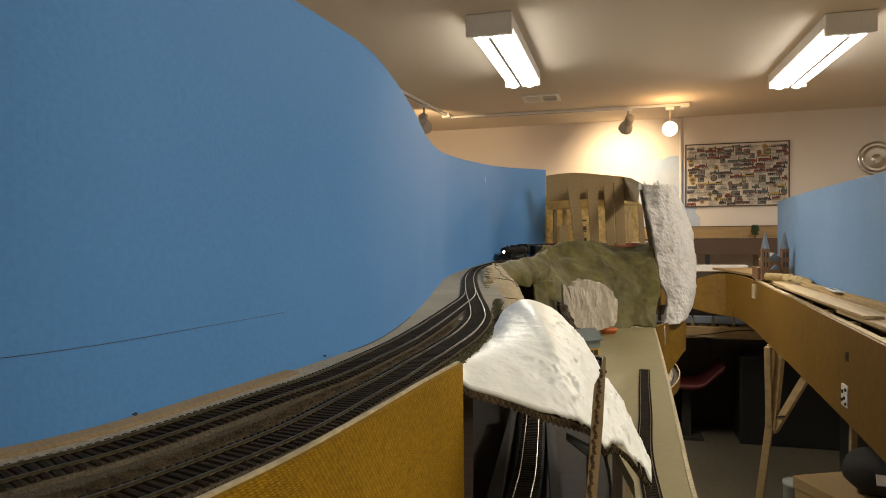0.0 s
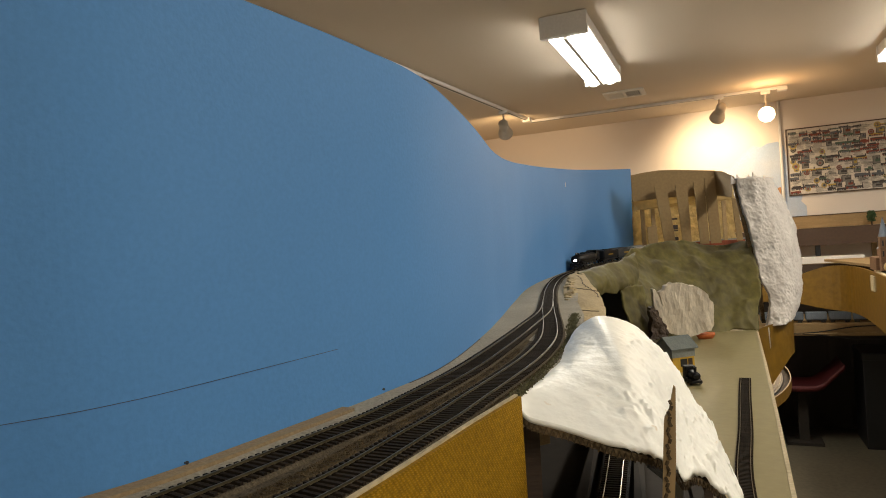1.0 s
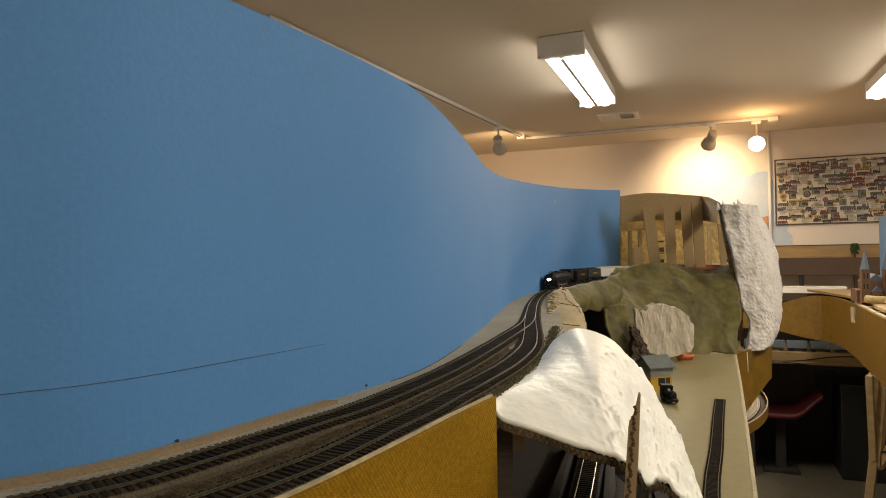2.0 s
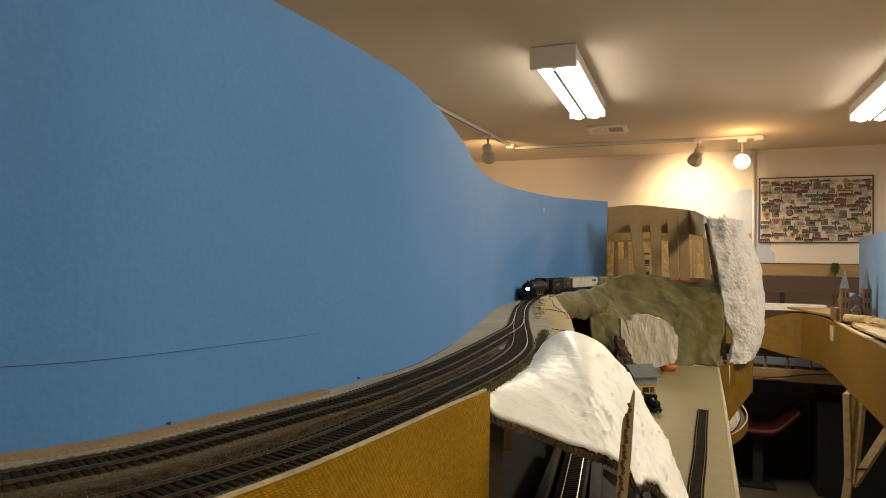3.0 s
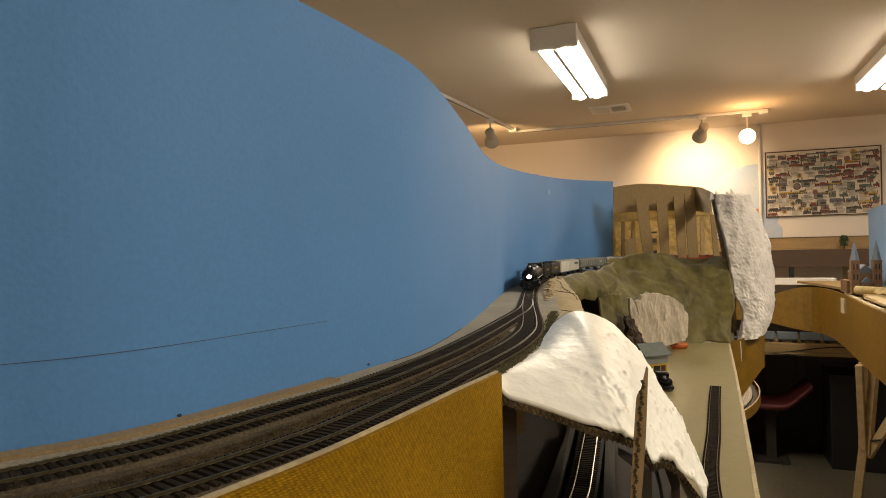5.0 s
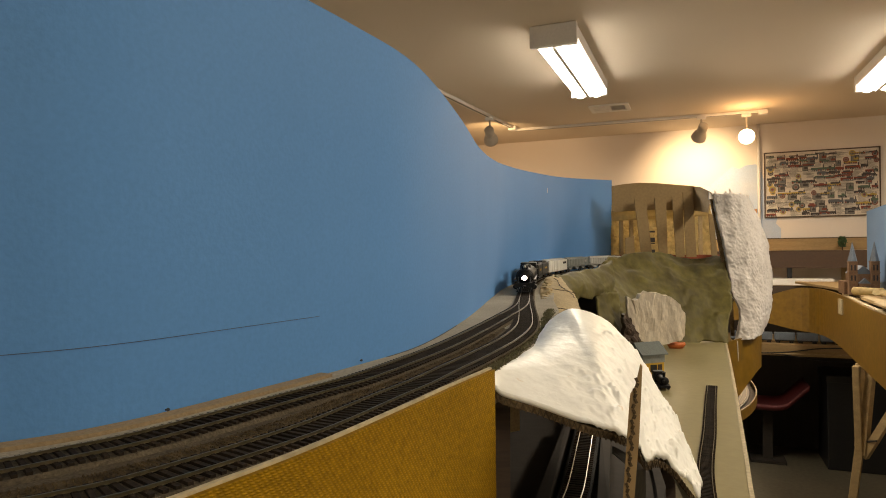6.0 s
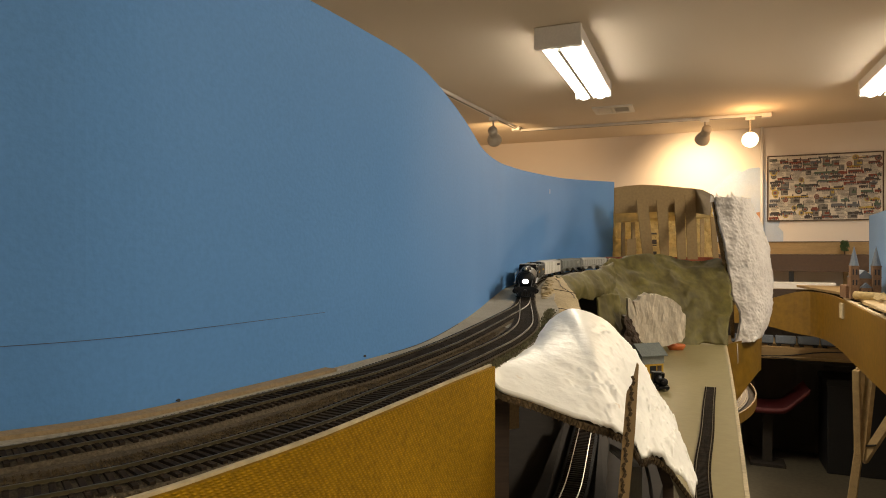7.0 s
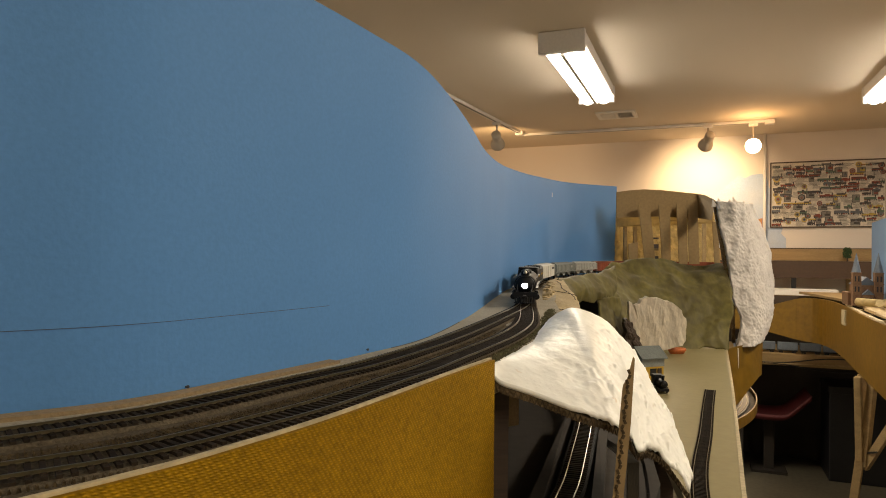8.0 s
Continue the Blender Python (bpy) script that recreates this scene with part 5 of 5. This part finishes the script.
def paper_roll():
    t = thing("paper_roll", (0.82, 3.3, 1.247), PEN, "crumpled cream paper bag rolled up", "paper roll")
    bm = bmesh.new()
    lathe(bm, [(0.012, 0), (0.017, 0.005), (0.018, 0.06), (0.017, 0.12), (0.02, 0.13), (0.012, 0.135)], pose(0.76, 3.42, 1.2785, 0, 90, -45), 18)
    for v in bm.verts:
        v.co += noise.noise_vector(v.co * 60) * 0.002
    part("roll", bm, M_PAPER, t, "", True)
    bm = drape(bmesh.new(), [(0.84, 3.33, 1.285), (0.88, 3.22, 1.285), (0.89, 3.1, 1.268)], [(0.80, 3.28, 1.275), (0.83, 3.17, 1.272), (0.85, 3.06, 1.268)], 18, 10, (0, 0, -0.002), 0.007, 4.0, (0, 0, 0.012), 40.0)
    part("crumple", bm, M_PAPER, t)


paper_roll()
sh = thing("paper_sheet", (0.83, 2.7, 1.275), PEN, "white printed card lying on the planks", "paper sheet")
part("sheet", slab(bmesh.new(), [(0.80, 2.60, 1.2745), (0.83, 2.58, 1.2745), (0.86, 2.78, 1.2745), (0.83, 2.80, 1.2745)], (0, 0, 0.001)), M_WHITE, sh)
part("print", slab(bmesh.new(), [(0.825, 2.70, 1.2757), (0.84, 2.69, 1.2757), (0.848, 2.76, 1.2757), (0.835, 2.77, 1.2757)], (0, 0, 0.0005)), M_SLATE, sh)
sw = thing("switch_plate", (0.675, 3.72, 1.18), ROOM, "cream blank plate screwed to the fascia", "switch plate")
part("plate", boxes(((0.668, 3.68, 1.142), (0.679, 3.76, 1.218)), bevel=0.002), M_EDGE, sw)
ou = thing("control_panel", (0.595, 2.0, 1.02), pose(-0.012, 0.0, 0), "small white control plate with dark knobs on the fascia", "control panel")
part("plate", boxes(((0.588, 1.968, 1.012), (0.597, 2.018, 1.072)), bevel=0.001), M_WHITE, ou)
for k, (dy, dz) in enumerate(((0.012, 0.05), (0.035, 0.042), (0.022, 0.026), (0.04, 0.018), (0.012, 0.012))):
    bm = bmesh.new()
    rod(bm, (0.588, 1.968 + dy, 1.01 + dz), (0.585, 1.968 + dy, 1.01 + dz), 0.005, None, 10)
    part("knob", bm, M_BLACK, ou)
ho = thing("socket", (0.595, 1.98, 1.13), pose(-0.012, 0.0, 0), "dark recessed socket in the fascia", "socket")
part("recess", boxes(((0.590, 1.968, 1.14), (0.597, 1.992, 1.166)), bevel=0.001), M_BLACK, ho)

ls = thing("lower_shelf", (0.6, 5.0, 0.72), STAGE, "low plywood staging shelf with hanging wires", "shelf")
part("deck", boxes(((-0.6, 4.72, 0.745), (1.6, 5.3, 0.765))), M_PLY, ls)
part("front_edge", boxes(((-0.6, 4.70, 0.70), (1.6, 4.72, 0.775))), M_PLY, ls)
for k, z in enumerate((0.715, 0.735, 0.757)):
    bm = bmesh.new()
    w = spline([(-0.4, 4.692, z), (0.4, 4.69, z - 0.02 * k), (0.8, 4.692, z - 0.035 + 0.02 * k), (1.3, 4.69, z - 0.01)], 0.06)
    for p, q in zip(w, w[1:]):
        rod(bm, p, q, 0.004, None, 6)
    part("wire", bm, M_BLACK if k != 1 else M_PINE, ls)["kind"] = "stuff"
for k in range(7):
    x = 0.28 + k * 0.135
    c = thing("staged_car", (x, 4.85, 0.766), STAGE, "grey model coach parked on the staging shelf", "model car", "coaches on the staging shelf")
    part("body", boxes(((x - 0.062, 4.83, 0.785), (x + 0.062, 4.87, 0.835)), bevel=0.004), M_SLATE, c)
    part("underframe", boxes(((x - 0.058, 4.835, 0.778), (x + 0.058, 4.865, 0.785))), M_BLACK, c)
    for s in (-1, 1):
        part("bogie", boxes(((x + s * 0.04 - 0.012, 4.835, 0.766), (x + s * 0.04 + 0.012, 4.865, 0.778))), M_BLACK, c)
# Dark sheet added in front of the wall to stand for its shade.
sk = drape(bmesh.new(), [(-1.9, 5.33, 1.19), (0, 5.33, 1.19), (2.4, 5.33, 1.19)], [(-1.9, 5.33, 0.0), (0, 5.33, 0.0), (2.4, 5.33, 0.0)], 120, 4, (0, 0.003, 0), 0.015, 1.0, None, 7.0)
M_WALLSHADE = material("wall_shade", (0.06, 0.05, 0.043), 0.95, 0.15, 4.0, 300.0, 0.2)
solid("trim_wall_shade", sk, M_WALLSHADE, ROOM, "added dark sheet for the shaded wall under the back shelf", "cloth skirt")


def red_seat():
    t = thing("red_creeper", (0.6, 4.95, 0.0), ROOM, "red moulded plastic seat lying under the shelf", "plastic seat")
    line = spline([(0.30, 4.95, 0.385), (0.47, 4.95, 0.38), (0.55, 4.95, 0.395), (0.62, 4.95, 0.46), (0.69, 4.95, 0.53)], 0.02)
    bm = bmesh.new()
    rings = [[bm.verts.new(p + Vector((0, o, h))) for o, h in ((-0.15, 0.04), (-0.14, 0.0), (0.14, 0.0), (0.15, 0.04), (0.13, 0.03), (-0.13, 0.03))] for p in line]
    for a, b in zip(rings, rings[1:]):
        for i in range(6):
            bm.faces.new((a[i], a[(i + 1) % 6], b[(i + 1) % 6], b[i]))
    bm.faces.new(rings[0])
    bm.faces.new(rings[-1][::-1])
    part("shell", bm, M_RED, t, "glossy red shell", True)
    part("pedestal", boxes(((0.42, 4.93, 0.0), (0.48, 4.99, 0.385)), ((0.34, 4.88, 0.0), (0.56, 5.04, 0.02))), M_VOID, t, "dark pedestal")


red_seat()


def crate(name, lo, hi, mat, label, category, turn=0.0):
    c = (Vector(lo) + Vector(hi)) / 2
    t = thing(name, (c.x, c.y, lo[2]), ROOM, label, category)
    m = Matrix.Translation((c.x, c.y, 0)) @ pose(0, 0, 0, 0, 0, turn) @ Matrix.Translation((-c.x, -c.y, 0))
    bm = bmesh.new()
    box(bm, lo, hi, m, 0.006)
    part("body", bm, mat, t)
    bm = bmesh.new()
    box(bm, (lo[0] - 0.005, lo[1] - 0.005, hi[2] - 0.04), (hi[0] + 0.005, hi[1] + 0.005, hi[2] + 0.006), m, 0.003)
    part("lid", bm, mat, t)
    return t


crate("storage_box", (0.80, 4.88, 0), (1.5, 5.2, 0.62), M_BLACK, "tall black storage box under the bench", "storage box")
crate("storage_box", (-0.3, 4.75, 0), (0.28, 5.2, 0.5), M_VOID, "dark storage box under the back shelf", "storage box")
crate("cardboard_box", (0.72, 2.6, 0), (1.05, 2.95, 0.50), M_CARD, "brown cardboard box under the bench", "cardboard box", 25)
crate("cardboard_box", (1.0, 2.0, 0), (1.5, 2.5, 0.5), M_CARD, "large brown cardboard box under the bench", "cardboard box", 5)
crate("storage_box", (1.1, 3.1, 0), (1.7, 3.8, 0.8), M_BLACK, "black storage box beside the trestle", "storage box")
bag = thing("black_bag", (0.9, 2.75, 0.506), ROOM, "black bag with white label on the cardboard box", "bag")
bm = bmesh.new()
bmesh.ops.create_icosphere(bm, subdivisions=3, radius=1.0, matrix=Matrix.LocRotScale((0.93, 2.74, 0.585), None, (0.13, 0.11, 0.08)))
for v in bm.verts:
    v.co += noise.noise_vector(v.co * 14) * 0.02
part("sack", bm, M_SACK, bag, "", True)
part("tag", slab(bmesh.new(), [(0.87, 2.615, 0.58), (0.935, 2.605, 0.58), (0.935, 2.615, 0.615), (0.87, 2.625, 0.615)], (0, 0.004, 0)), M_WHITE, bag, "white printed tag")
can = thing("paint_can", (0.70, 2.98, 0.0), ROOM, "off-white plastic tub on the floor", "tub")
bm = bmesh.new()
lathe(bm, [(0.045, 0), (0.05, 0.01), (0.052, 0.42), (0.055, 0.425), (0.055, 0.44), (0.0, 0.442)], pose(0.70, 2.98, 0), 24)
part("tub", bm, M_GREY, can, "", True)


# ---- the train ----
TRACK = [Vector((p.x, p.y, 0)) for p in spline(T1, 0.002)]
ARC = [0.0]
for a_, b_ in zip(TRACK, TRACK[1:]):
    ARC.append(ARC[-1] + (b_ - a_).length)


def on_track(s):
    i = min(max(int(np.searchsorted(ARC, s)) - 1, 0), len(TRACK) - 2)
    return TRACK[i].lerp(TRACK[i + 1], (s - ARC[i]) / (ARC[i + 1] - ARC[i]))


HOME = ARC[min(range(len(TRACK)), key=lambda i: (TRACK[i] - Vector((0.096, 0.785, 0))).length)]
TRIP_T = [0.0, 1.0, 2.0, 3.5, 4.5, 6.0, 7.0, 8.0]
TRIP_S = [1.06, 0.88, 0.73, 0.51, 0.385, 0.20, 0.10, 0.0]


def nose(t):
    return HOME + float(np.interp(t, TRIP_T, TRIP_S))


TRAIN = []


def vehicle(name, label, category, length, gap=0.006):
    """A rolling thing; its own x points to the train's head, z = 0 is the rail's top."""
    ob = new(name)
    ob.empty_display_size = 0.03
    BASE[ob.name] = Vector((0, 0, 0))
    TRAIN.append((ob, length, gap))
    return tagged(ob, label, category, "the moving train")


def wheelset(parent, x, r, y=0.0068, name="wheel"):
    for s in (-1, 1):
        bm = bmesh.new()
        lathe(bm, [(r * 0.3, -0.001), (r * 0.8, -0.0012), (r, -0.0008), (r, 0.0008), (r * 0.8, 0.001), (r * 0.3, 0.0008)], pose(x, s * y, r, 90), 18)
        part(name, bm, M_BLACK, parent)


def truck(parent, x):
    bm = boxes(((x - 0.015, -0.0095, 0.004), (x + 0.015, -0.0075, 0.0085)), ((x - 0.015, 0.0075, 0.004), (x + 0.015, 0.0095, 0.0085)), ((x - 0.004, -0.0075, 0.006), (x + 0.004, 0.0075, 0.010)))
    part("bogie", bm, M_BLACK, parent)
    for k in (-0.010, 0.010):
        wheelset(parent, x + k, 0.0048)


def locomotive():
    n = 0.135
    t = vehicle("steam_locomotive", "black model steam locomotive with its headlight lit", "locomotive", 0.27)
    bm = bmesh.new()
    lathe(bm, [(0.0125, 0), (0.0138, 0.002), (0.0138, 0.055), (0.0146, 0.06), (0.0146, 0.155), (0.0155, 0.16), (0.0155, 0.185)], pose(0.108, 0, 0.0285, 0, -90), 28)
    part("boiler", bm, M_ENGINE, t, "", True)
    bm = bmesh.new()
    lathe(bm, [(0.0122, 0.108), (0.0118, 0.1095), (0.004, 0.111), (0.0, 0.1112)], pose(0, 0, 0.0285, 0, 90), 24)
    part("smokebox_door", bm, M_ENGINE, t, "", True)
    bm = bmesh.new()
    lathe(bm, [(0.0052, 0.106), (0.0056, 0.117), (0.0048, 0.1175)], pose(0, 0, 0.0265, 0, 90), 20)
    case = part("headlight_case", bm, M_ENGINE, t, "", True)
    bm = bmesh.new()
    lathe(bm, [(0.0040, 0.1172), (0.0036, 0.1184), (0.0, 0.1190)], pose(0, 0, 0.0265, 0, 90), 20)
    part("headlight", bm, M_HEADLIGHT, case, "bright white lit headlight", True)
    for x, r, h in ((0.092, 0.0056, 0.0055), (0.03, 0.0072, 0.005), (0.0, 0.0055, 0.0045), (-0.03, 0.006, 0.005)):
        bm = bmesh.new()
        lathe(bm, [(r, -0.004), (r, h * 0.6), (r * 0.85, h * 0.9), (r * 0.3, h)], pose(x, 0, 0.0425), 18)
        part("chimney" if x > 0.08 else "dome", bm, M_ENGINE, t, "", True)
    cab = part("cab", boxes(((-0.112, -0.0150, 0.016), (-0.078, 0.0150, 0.046)), bevel=0.003), M_ENGINE, t)
    part("cab_roof", boxes(((-0.116, -0.0145, 0.0445), (-0.074, 0.0145, 0.0490)), bevel=0.0021), M_ENGINE, cab)
    for s in (-1, 1):
        part("cab_window", boxes(((-0.104, s * 0.0153 - 0.0003, 0.034), (-0.088, s * 0.0153 + 0.0003, 0.041))), M_TENDER, cab)
        part("running_board", boxes(((-0.078, min(s * 0.0135, s * 0.0165), 0.0225), (0.112, max(s * 0.0135, s * 0.0165), 0.0235))), M_ENGINE, t)
        bm = bmesh.new()
        rod(bm, (0.108, s * 0.0146, 0.037), (-0.07, s * 0.0158, 0.037), 0.00045, None, 6)
        part("handrail", bm, M_TENDER, t)
        bm = bmesh.new()
        rod(bm, (0.070, s * 0.0142, 0.010), (0.104, s * 0.0142, 0.010), 0.0042, None, 16)
        part("cylinder", bm, M_ENGINE, t)
        bm = bmesh.new()
        rod(bm, (0.072, s * 0.0140, 0.0165), (0.102, s * 0.0140, 0.0165), 0.0026, None, 12)
        part("valve_chest", bm, M_ENGINE, t)
        part("side_rod", boxes(((-0.045, s * 0.0098 - 0.0005, 0.0065), (0.046, s * 0.0098 + 0.0005, 0.0085))), M_STEEL, t, "bright side rod")
        bm = bmesh.new()
        rod(bm, (0.119, s * 0.0085, 0.018), (0.112, s * 0.0095, 0.028), 0.0006, None, 6)
        part("grab_iron", bm, M_TENDER, t)
    part("frame", boxes(((-0.11, -0.0055, 0.010), (0.112, 0.0055, 0.0175))), M_BLACK, t)
    part("buffer_beam", boxes(((0.110, -0.0155, 0.010), (0.116, 0.0155, 0.0175)), bevel=0.0006), M_ENGINE, t)
    bm = bmesh.new()
    for k in range(-4, 5):
        rod(bm, (0.115, k * 0.0032, 0.0115), (0.126 - abs(k) * 0.0016, k * 0.0026, 0.0022), 0.0009, None, 6)
    slab(bm, [(0.114, -0.0135, 0.0025), (0.126, 0.0, 0.0025), (0.114, 0.0135, 0.0025)], (0, 0, -0.0012))
    part("pilot", bm, M_ENGINE, t, "slatted pilot")
    part("coupler", boxes(((0.116, -0.002, 0.0105), (0.1235, 0.002, 0.0135)), bevel=0.0005), M_BLACK, t)
    bm = bmesh.new()
    lathe(bm, [(0.0022, 0), (0.0026, 0.002), (0.0012, 0.0045), (0.0006, 0.005)], pose(0.101, 0, 0.0435), 12)
    part("bell", bm, M_STEEL, t, "", True)
    for k in (0.094, 0.079):
        wheelset(t, k, 0.0048)
    for k in (0.046, 0.016, -0.014, -0.044):
        wheelset(t, k, 0.0092, 0.0072, "driving_wheel")
    wheelset(t, -0.085, 0.0055)
    return t


def tender(name, label, length, mat):
    t = vehicle(name, label, "tender", length)
    h = length / 2 - 0.004
    tank = part("tank", boxes(((-h, -0.0155, 0.014), (h, 0.0155, 0.042)), bevel=0.003), mat, t)
    part("deck", boxes(((-h - 0.002, -0.0162, 0.0105), (h + 0.002, 0.0162, 0.014))), M_BLACK, t)
    part("bunker_rim", boxes(((-h * 0.2, -0.0145, 0.042), (h - 0.004, -0.0135, 0.046)), ((-h * 0.2, 0.0135, 0.042), (h - 0.004, 0.0145, 0.046)), ((-h * 0.2, -0.0135, 0.042), (-h * 0.2 + 0.001, 0.0135, 0.046))), mat, t)
    bm = bmesh.new()
    lathe(bm, [(0.005, 0), (0.005, 0.003), (0.0035, 0.004)], pose(-h * 0.6, 0, 0.042), 14)
    part("hatch", bm, mat, t)
    for s in (-1, 1):
        part("lettering", boxes(((-h * 0.35, s * 0.0157 - 0.0002, 0.026), (h * 0.35, s * 0.0157 + 0.0002, 0.030))), M_YELLOW, tank, "dull yellow lettering bar")
    truck(t, h * 0.6)
    truck(t, -h * 0.6)


def boxcar(name, label, length, mat, ink):
    t = vehicle(name, label, "freight car", length)
    h = length / 2 - 0.004
    body = part("body", boxes(((-h, -0.0155, 0.0115), (h, 0.0155, 0.0435)), bevel=0.0008), mat, t)
    bm = slab(bmesh.new(), [(-h - 0.001, -0.0163, 0.0435), (-h - 0.001, 0.0163, 0.0435), (-h - 0.001, 0.0, 0.0465)], (2 * h + 0.002, 0, 0))
    part("roof", bm, mat, t)
    part("roof_walk", boxes(((-h, -0.003, 0.0468), (h, 0.003, 0.0476))), M_LGREY, t)
    part("underframe", boxes(((-h, -0.008, 0.008), (h, 0.008, 0.0115))), M_BLACK, t)
    for s in (-1, 1):
        part("door", boxes(((-0.016, s * 0.0160 - 0.0005, 0.0125), (0.016, s * 0.0160 + 0.0005, 0.042)), bevel=0.0002), mat, t)
        for k in range(9):
            x = -h + 0.006 + k * (2 * h - 0.012) / 8
            if abs(x) > 0.018:
                part("rib", boxes(((x - 0.0006, s * 0.0157 - 0.0004, 0.0125), (x + 0.0006, s * 0.0157 + 0.0004, 0.0428))), mat, body)
        for k in range(6):
            x = -h * 0.82 + k * 0.0075
            part("lettering", boxes(((x, s * 0.0164 - 0.0002, 0.031), (x + 0.005, s * 0.0164 + 0.0002, 0.037))), ink, body, "dark lettering bar")
    for e in (-1, 1):
        part("ladder", boxes(*[((e * h - 0.0004, -0.013, 0.014 + 0.005 * k), (e * h + 0.0012 * e + 0.0004, -0.007, 0.0148 + 0.005 * k)) for k in range(5)]), M_LGREY, t)
        part("coupler", boxes(((e * h - 0.003, -0.0015, 0.009), (e * h + 0.006 * e, 0.0015, 0.0115)) if e > 0 else ((-h - 0.006, -0.0015, 0.009), (-h + 0.003, 0.0015, 0.0115))), M_BLACK, t)
    truck(t, h * 0.68)
    truck(t, -h * 0.68)


def hopper(name, label, length, mat):
    t = vehicle(name, label, "freight car", length)
    h = length / 2 - 0.004
    bm = bmesh.new()
    prof = [(-0.0155, 0.041), (-0.0158, 0.022), (-0.012, 0.0175), (0.012, 0.0175), (0.0158, 0.022), (0.0155, 0.041), (0.011, 0.0455), (-0.011, 0.0455)]
    slab(bm, [(-h + 0.008, y, z) for y, z in prof], (2 * h - 0.016, 0, 0))
    part("body", bm, mat, t)
    for k in range(3):
        x = (k - 1) * h * 0.58
        part("bay", slab(bmesh.new(), [(x - h * 0.24, -0.011, 0.0178), (x + h * 0.24, -0.011, 0.0178), (x + 0.006, -0.009, 0.007), (x - 0.006, -0.009, 0.007)], (0, 0.02, 0)), mat, t)
    for s in (-1, 1):
        for k in range(14):
            x = -h + 0.012 + k * (2 * h - 0.024) / 13
            part("rib", boxes(((x - 0.0005, s * 0.0160 - 0.0004, 0.0215), (x + 0.0005, s * 0.0160 + 0.0004, 0.041))), mat, t)
        part("sill", boxes(((-h, s * 0.0150 - 0.0008, 0.018), (h, s * 0.0150 + 0.0008, 0.021))), mat, t)
        part("lettering", boxes(((-h * 0.7, s * 0.0164 - 0.0002, 0.030), (-h * 0.5, s * 0.0164 + 0.0002, 0.037))), M_LGREY, t, "pale lettering bar")
    for e in (-1, 1):
        part("end_frame", boxes(((e * h - 0.001, -0.0150, 0.011), (e * h + 0.001, -0.0135, 0.041)), ((e * h - 0.001, 0.0135, 0.011), (e * h + 0.001, 0.0150, 0.041)), ((e * h - 0.001, -0.0135, 0.018), (e * h + 0.001, 0.0135, 0.0195))), mat, t)
        part("end_platform", boxes(((min(e * h, e * (h - 0.012)), -0.015, 0.0105), (max(e * h, e * (h - 0.012)), 0.015, 0.0125))), M_BLACK, t)
    part("roof_hatch", boxes(((-h * 0.75, -0.003, 0.0455), (h * 0.75, 0.003, 0.0475)), bevel=0.0006), mat, t)
    truck(t, h * 0.76)
    truck(t, -h * 0.76)


LOCO = locomotive()
tender("tender", "black model tender behind the locomotive", 0.135, M_ENGINE)
tender("water_tender", "dark grey auxiliary water tender of the train", 0.125, M_TENDER)
boxcar("white_boxcar", "white model boxcar with dark lettering bars", 0.24, M_CARWHITE, M_INK)
hopper("grey_hopper", "mid-grey ribbed model covered hopper", 0.25, M_GREY)
hopper("pale_hopper", "pale grey ribbed model covered hopper", 0.24, M_LGREY)
boxcar("red_boxcar", "brown-red model boxcar at the train's tail", 0.22, M_REDCAR, M_LGREY)
LOCO_FACE = 0.119
for ob_, _, _ in TRAIN:
    for ch in ob_.children_recursive:
        for v_ in ch.data.vertices:
            v_.co.z *= 0.86


def motions():
    times = [0.2 * k for k in range(41)]
    back = 0.0
    for ob, length, gap in TRAIN:
        front = 0.0 if back == 0.0 else back
        rows = []
        for t in times:
            head = nose(t) + front
            a, b = on_track(head + length * 0.18), on_track(head + length * 0.82)
            mid, d = (a + b) / 2, (a - b).normalized()
            offset = d * (length / 2 - LOCO_FACE) if ob is LOCO else Vector((0, 0, 0))
            p = LAY @ Vector((mid.x + offset.x, mid.y + offset.y, RAIL_Z))
            rows.append((t, pose(p.x, p.y, p.z, 0, 0, 21.7 + math.degrees(math.atan2(d.y, d.x)))))
        walk(ob, rows)
        back += length + gap


motions()
